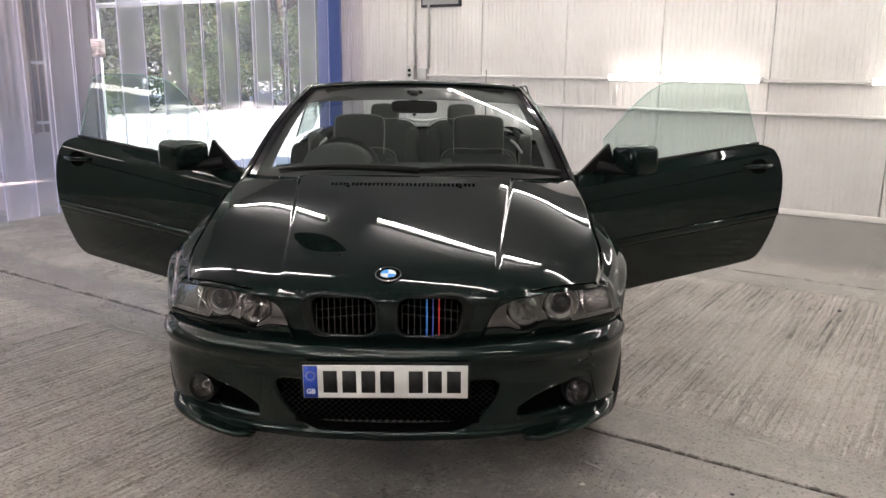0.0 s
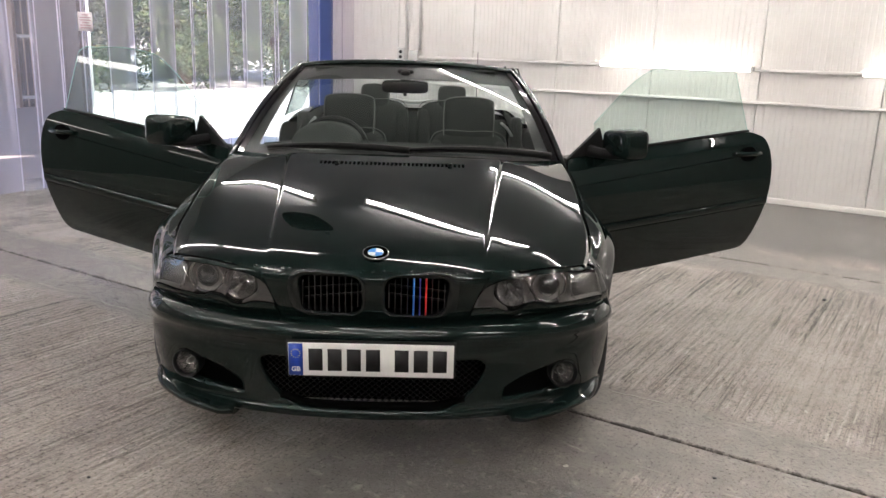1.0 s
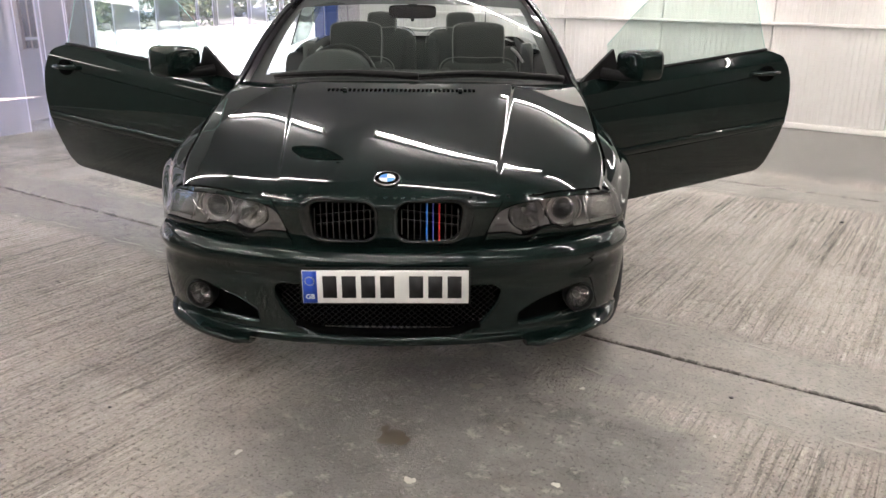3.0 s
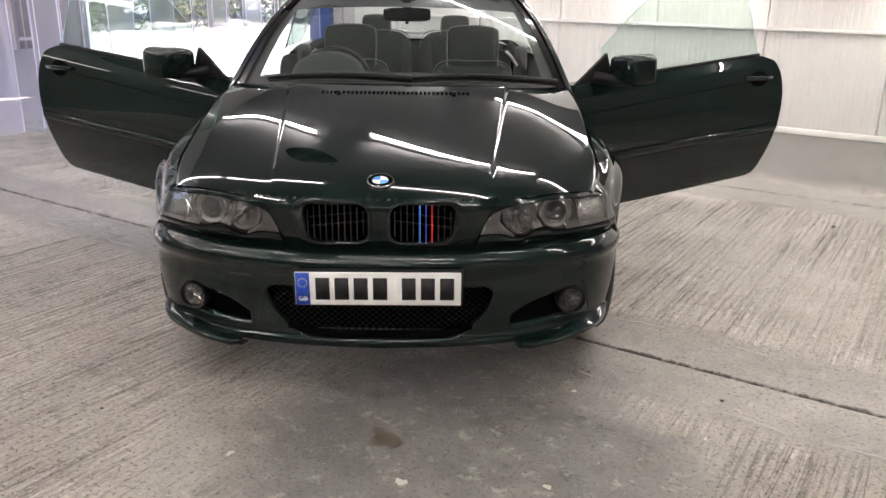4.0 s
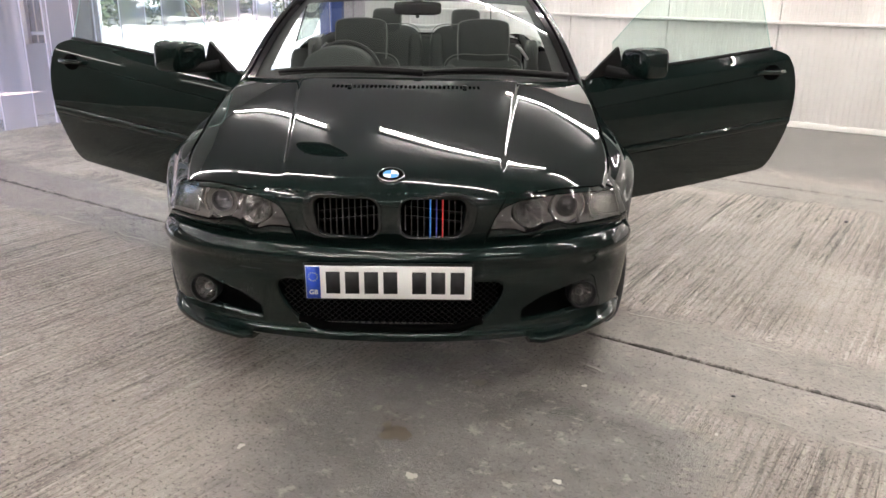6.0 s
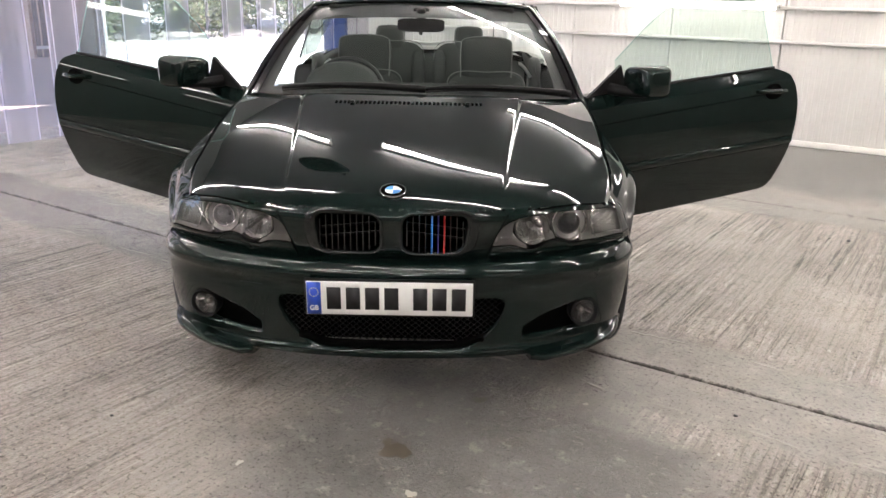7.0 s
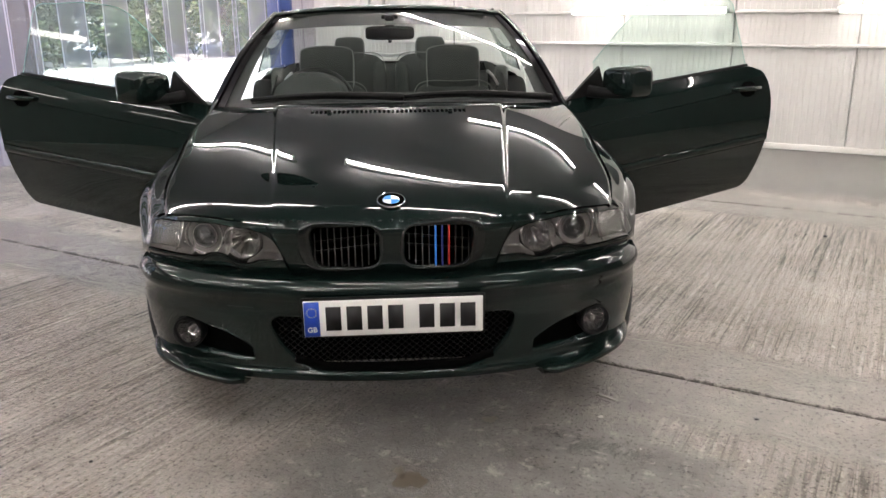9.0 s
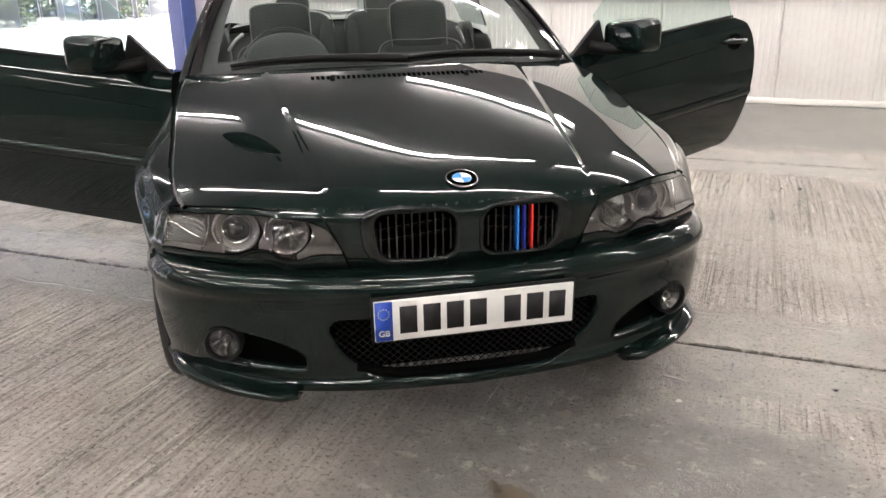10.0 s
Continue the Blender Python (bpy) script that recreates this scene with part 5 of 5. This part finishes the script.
stw = part("steering_wheel", bm, mat("black_leather", (0.012, 0.012, 0.012), 0.4), car, "black leather steering wheel", at=sw_at)
part("wheel_boss", puff(bmesh.new(), (0.31, 0.28, 0.07), (0, 0, -0.02), 2.6), TRIM, stw, "airbag boss", at=sw_at)
for a in (0.15, math.pi - 0.15, -math.pi / 2):
    bm = bmesh.new()
    tube(bm, [(0.07 * math.cos(a), 0.07 * math.sin(a), -0.01), (0.185 * math.cos(a), 0.185 * math.sin(a), 0)], 0.014, 6)
    part("spoke", bm, DASH, stw, at=sw_at)

# hood over the instruments, in front of the wheel
def hood_dome(a, y):
    k = smooth01((y - 4.02) / 0.16)
    return Vector((-0.375 + (0.148 + 0.026 * k) * math.cos(a), y, 0.872 + (0.015 + 0.107 * k) * math.sin(a) ** 0.8))


part("instrument_hood", grid(hood_dome, ticks(0.001, math.pi - 0.001, 28), ticks(4.0, 4.30, 12)), mat("grey_green_hood_plastic", (0.022, 0.026, 0.024), 0.75), car, "grey domed hood over the instruments")

# mirror on the screen
rv = part("rear_view_mirror", puff(bmesh.new(), (0.245, 0.035, 0.068), (0.005, 4.46, 1.170), 5), GLOSSBLACK, car, "black rear-view mirror")
part("stem", box(bmesh.new(), (0.05, 0.09, 0.06), (0.005, 4.50, 1.225), 0.015, 2), BLACK, rv)
part("base_cover", box(bmesh.new(), (0.085, 0.10, 0.03), (0.005, 4.53, 1.243), 0.01, 2), BLACK, rv)
part("sensor", puff(bmesh.new(), (0.02, 0.02, 0.016), (0.005, 4.45, 1.13), 3, 10, 6), BLACK, rv)


def seat(x, y, front=True):
    st = part("front_seat" if front else "rear_seat", puff(bmesh.new(), (0.50, 0.52, 0.17), (x, y - 0.22, 0.46), 5), CLOTH, car, "dark grey cloth seat with pale seams")
    lean = Matrix.Rotation(radians(-16 if front else -12), 4, "X")
    base = Vector((x, y, 0.36 if front else 0.49))
    def put_at(p):
        return base + lean @ Vector(p)
    bm = puff(bmesh.new(), (0.49, 0.14, 0.52), m=lean, at=put_at((0, 0, 0.26)), power=4.5)
    part("backrest", bm, CLOTH, st, "ribbed cloth backrest")
    for s in (-1, 1):
        part("side_bolster", puff(bmesh.new(), (0.10, 0.17, 0.44), m=lean, at=put_at((s * 0.20, -0.03, 0.24)), power=3.5), CLOTH, st)
    h = 0.60 if front else 0.53
    hw = 0.325 if front else 0.205
    bm = puff(bmesh.new(), (hw, 0.12, 0.28 if front else 0.20), m=lean, at=put_at((0, -0.005, h)), power=5)
    part("headrest", bm, CLOTH, st, "upright cloth headrest")
    bm = bmesh.new()
    hh = 0.13 if front else 0.09
    pts = [(-hw / 2 + 0.008, -hh), (-hw / 2 + 0.006, hh * 0.5), (-hw / 2 + 0.03, hh * 0.93), (0, hh + 0.006), (hw / 2 - 0.03, hh * 0.93), (hw / 2 - 0.006, hh * 0.5), (hw / 2 - 0.008, -hh)]
    path = []
    for k in range(61):
        f = k / 60 * 6
        path.append(put_at((spl(f, range(7), [p[0] for p in pts]), -0.052, h + spl(f, range(7), [p[1] for p in pts]))))
    tube(bm, path, 0.0035, 5)
    part("seam", bm, PIPING, st, "pale piping round the headrest")
    bm = bmesh.new()
    tube(bm, [put_at((spl(k / 30, (0, 0.2, 0.5, 0.8, 1), (-0.245, -0.225, 0, 0.225, 0.245)), -0.075, spl(k / 30, (0, 0.2, 0.5, 0.8, 1), (0.30, 0.48, 0.515, 0.48, 0.30)))) for k in range(31)], 0.003, 5)
    part("seam", bm, PIPING, st, "pale piping round the shoulders")


for s in (-1, 1):
    seat(s * 0.375, 5.10)
    seat(s * 0.275, 5.90, False)
part("rear_centre_back", puff(bmesh.new(), (0.20, 0.13, 0.44), (0, 5.93, 0.70), 5, m=Matrix.Rotation(radians(-12), 4, "X")), CLOTH, car, "narrow cloth centre of the rear seat back")
part("rear_shelf", box(bmesh.new(), (1.1, 0.25, 0.06), (0, 6.05, 0.90), 0.02), DASH, car, "dark padded deck behind the rear seats")
bm = bmesh.new()
tube(bm, [(spl(k / 20, (0, 0.15, 0.5, 0.85, 1), (-0.19, -0.16, 0, 0.16, 0.19)), 6.0, spl(k / 20, (0, 0.15, 0.5, 0.85, 1), (0.93, 0.985, 0.99, 0.985, 0.93))) for k in range(21)], 0.012, 8)
part("grab_rail", bm, STEEL, car, "pale rail behind the rear seats")


# doors
def door(s, hinge, angle, drop=0.0):
    """Built with p along the door from its hinge, n outwards and z up."""
    d = Vector((s * math.cos(radians(angle)), math.sin(radians(angle)), 0))
    n = Vector((s * math.sin(radians(angle)), -math.cos(radians(angle)), 0))

    def w(p, q, z):
        return Vector(hinge) + d * p + n * q + Vector((0, 0, z))

    def rear(h):
        return spl(h, (0, 0.015, 0.045, 0.15, 0.38, 0.60, 0.78, 0.89, 0.96, 1.0), (1.180, 1.207, 1.226, 1.255, 1.297, 1.310, 1.298, 1.272, 1.232, 1.165))

    def belt(p):
        return 0.868 + 0.112 * min(max(p / 1.15, 0), 1.1)

    def low(p):
        return 0.212 + 0.098 * p - drop

    def swell(z, f):
        b = spl(z, (0.26, 0.33, 0.45, 0.57, 0.70, 0.83, 0.92, 0.985), (-0.056, -0.034, -0.010, 0.004, 0.007, 0.001, -0.012, -0.034))
        return b - 0.009 * f ** 4

    def skin(f, h):
        p = rear(h) * f
        return w(p, swell(0.262 + 0.723 * h, f), low(p) + (belt(p) - low(p)) * h)
    lab = "dark green door standing wide open"
    dr = part("door", grid(skin, [1 - (1 - k) ** 1.25 for k in ticks(0, 1, 50)], ticks(0, 1, 150)), PAINT, car, lab)
    # thickness: edge and inner trim
    bm = bmesh.new()
    loop = [(f, 0.0) for f in ticks(0, 1, 20)] + [(1.0, h) for h in ticks(0, 1, 30)[1:]] + [(f, 1.0) for f in ticks(1, 0, 20)[1:]]
    a = [bm.verts.new(skin(f, h)) for f, h in loop]
    b = [bm.verts.new(skin(f, h) - n * (0.12 if h < 0.8 else 0.09)) for f, h in loop]
    for k in range(len(loop) - 1):
        bm.faces.new((a[k], a[k + 1], b[k + 1], b[k]))
    part("door_edge", bm, PAINT, dr)
    bm = grid(lambda f, h: skin(f, h) - n * (0.12 if h < 0.8 else 0.09), ticks(0, 1, 12), ticks(0, 1, 12))
    part("inner_trim", bm, DASH, dr, "dark inner door trim")
    # the skin has no groove; a black line paints the crease's shade
    bm = bmesh.new()
    tube(bm, [skin(f, 0.785 + 0.045 * f) + n * 0.0004 for f in ticks(0.03, 0.90, 30)], 0.0016, 5)
    part("crease_shade_line", bm, SHADEBLACK, dr, "fine black line painting the shade of the door crease")
    # belt seal and moulding
    bm = bmesh.new()
    tube(bm, [skin(f, 1.0) - n * 0.010 + Vector((0, 0, 0.006)) for f in ticks(0.02, 0.99, 24)], 0.010, 6)
    part("belt_seal", bm, BLACK, dr, "black rubber seal below the glass")

    def mould(f, v):
        p = 0.02 + 1.275 * f
        z = 0.494 + 0.088 * p + 0.044 * (v - 0.5)
        zz = 0.262 + 0.723 * (z - low(p)) / (belt(p) - low(p))
        return w(p, swell(zz, f) + 0.010 * math.sin(math.pi * v) ** 0.4, z)
    part("side_moulding", grid(mould, ticks(0, 1, 30), ticks(0, 1, 8)), PAINT, dr, "slim body-coloured side moulding")
    for v in (-0.05, 1.05):
        bm = bmesh.new()
        tube(bm, [mould(f, min(max(v, 0), 1)) + n * 0.001 for f in ticks(0, 1, 24)], 0.0022, 4)
        part("moulding_seam", bm, SHADEBLACK, dr)
    # handle
    pz = 0.866
    hp = 1.150
    # flat disc on the skin; the recess's shade is put into its black
    bm = lathe(bmesh.new(), [(0.0, 0.0015), (0.046, 0.0015), (0.05, 0.0)], 28)
    rot = Matrix((d, Vector((0, 0, 1)), n)).transposed().to_4x4()
    rec = Matrix.Translation(w(hp - 0.02, swell(pz, 0.9) + 0.004, pz)) @ rot
    part("handle_cup", bm, SHADEBLACK, dr, "black disc painting the shade of the handle recess", at=rec @ Matrix.Diagonal((1.15, 0.85, 1, 1)))
    bm = bmesh.new()
    tube(bm, [(x, 0.006, spl(x, (-0.10, -0.05, 0.03, 0.085), (0.004, 0.030, 0.030, 0.004))) for x in ticks(-0.10, 0.085, 16)], [0.007] + [0.013] * 15 + [0.009], 8)
    part("handle", bm, PAINT, dr, "dark green pull handle", at=rec)
    # glass
    def pane(f, h):
        lo = belt(0.15 + 0.99 * f)
        top = spl(f, (0, 0.08, 0.20, 0.35, 0.53, 0.85, 0.97, 1), (1.035, 1.100, 1.195, 1.285, 1.318, 1.322, 1.314, 1.295))
        z = lo - 0.01 + (top + 0.01 - lo) * h
        p = 0.15 + (0.905 + 0.09 * (1 - h)) * f
        return w(p, -0.035 - (0.13 - 0.035 * (0.85 - f)) * (z - 0.9), z)
    g = part("door_glass", grid(pane, ticks(0, 1, 40), ticks(0, 1, 14)), DOORGLASS, dr, "green-tinted raised side window")
    g.visible_shadow = False
    bm = bmesh.new()
    tube(bm, [pane(f, 1) for f in ticks(0, 1, 50)] + [pane(1, h) for h in ticks(1, 0, 10)[1:]], 0.0022, 5)
    part("glass_edge", bm, mat("green_glass_edge", (0.25, 0.42, 0.38), 0.2), dr)
    # sail panel and mirror
    bm = bmesh.new()
    tri = [(0.0, 0.865), (0.185, 1.015), (0.215, 0.905)]
    f0 = [bm.verts.new(w(p, -0.028 - 0.1 * (z - 0.88), z)) for p, z in tri]
    f1 = [bm.verts.new(w(p, -0.048 - 0.1 * (z - 0.88), z)) for p, z in tri]
    bm.faces.new(f0)
    bm.faces.new(f1)
    for k in range(3):
        bm.faces.new((f0[k], f0[(k + 1) % 3], f1[(k + 1) % 3], f1[k]))
    part("sail_panel", bm, BLACK, dr, "black triangular panel behind the mirror", smooth=False)
    def bend(p):
        t = (p.x + 0.09) / 0.18
        return Vector((p.x, p.y * (0.78 + 0.22 * t) + 0.010 * (1 - t), p.z * (0.80 + 0.20 * t) + 0.004 * t))
    mm = Matrix((n, d, Vector((0, 0, 1)))).transposed().to_4x4()
    bm = puff(bmesh.new(), (0.268, 0.142, 0.148), w(0.212, 0.116, 0.956), 4.6, 40, 24, m=mm, shape=bend)
    mr = part("wing_mirror", bm, PAINT, dr, "glossy dark wing mirror")
    bm = bmesh.new()
    tube(bm, [w(0.12, -0.03, 0.905), w(0.16, 0.03, 0.898), w(0.20, 0.10, 0.893), w(0.21, 0.18, 0.897)], [0.030, 0.026, 0.020, 0.010], 8)
    part("mirror_foot", bm, BLACK, dr, "black mirror foot")


door(1, (0.836, 4.02, 0), 23.5)
door(-1, (-0.848, 4.035, 0), 26.0, 0.018)
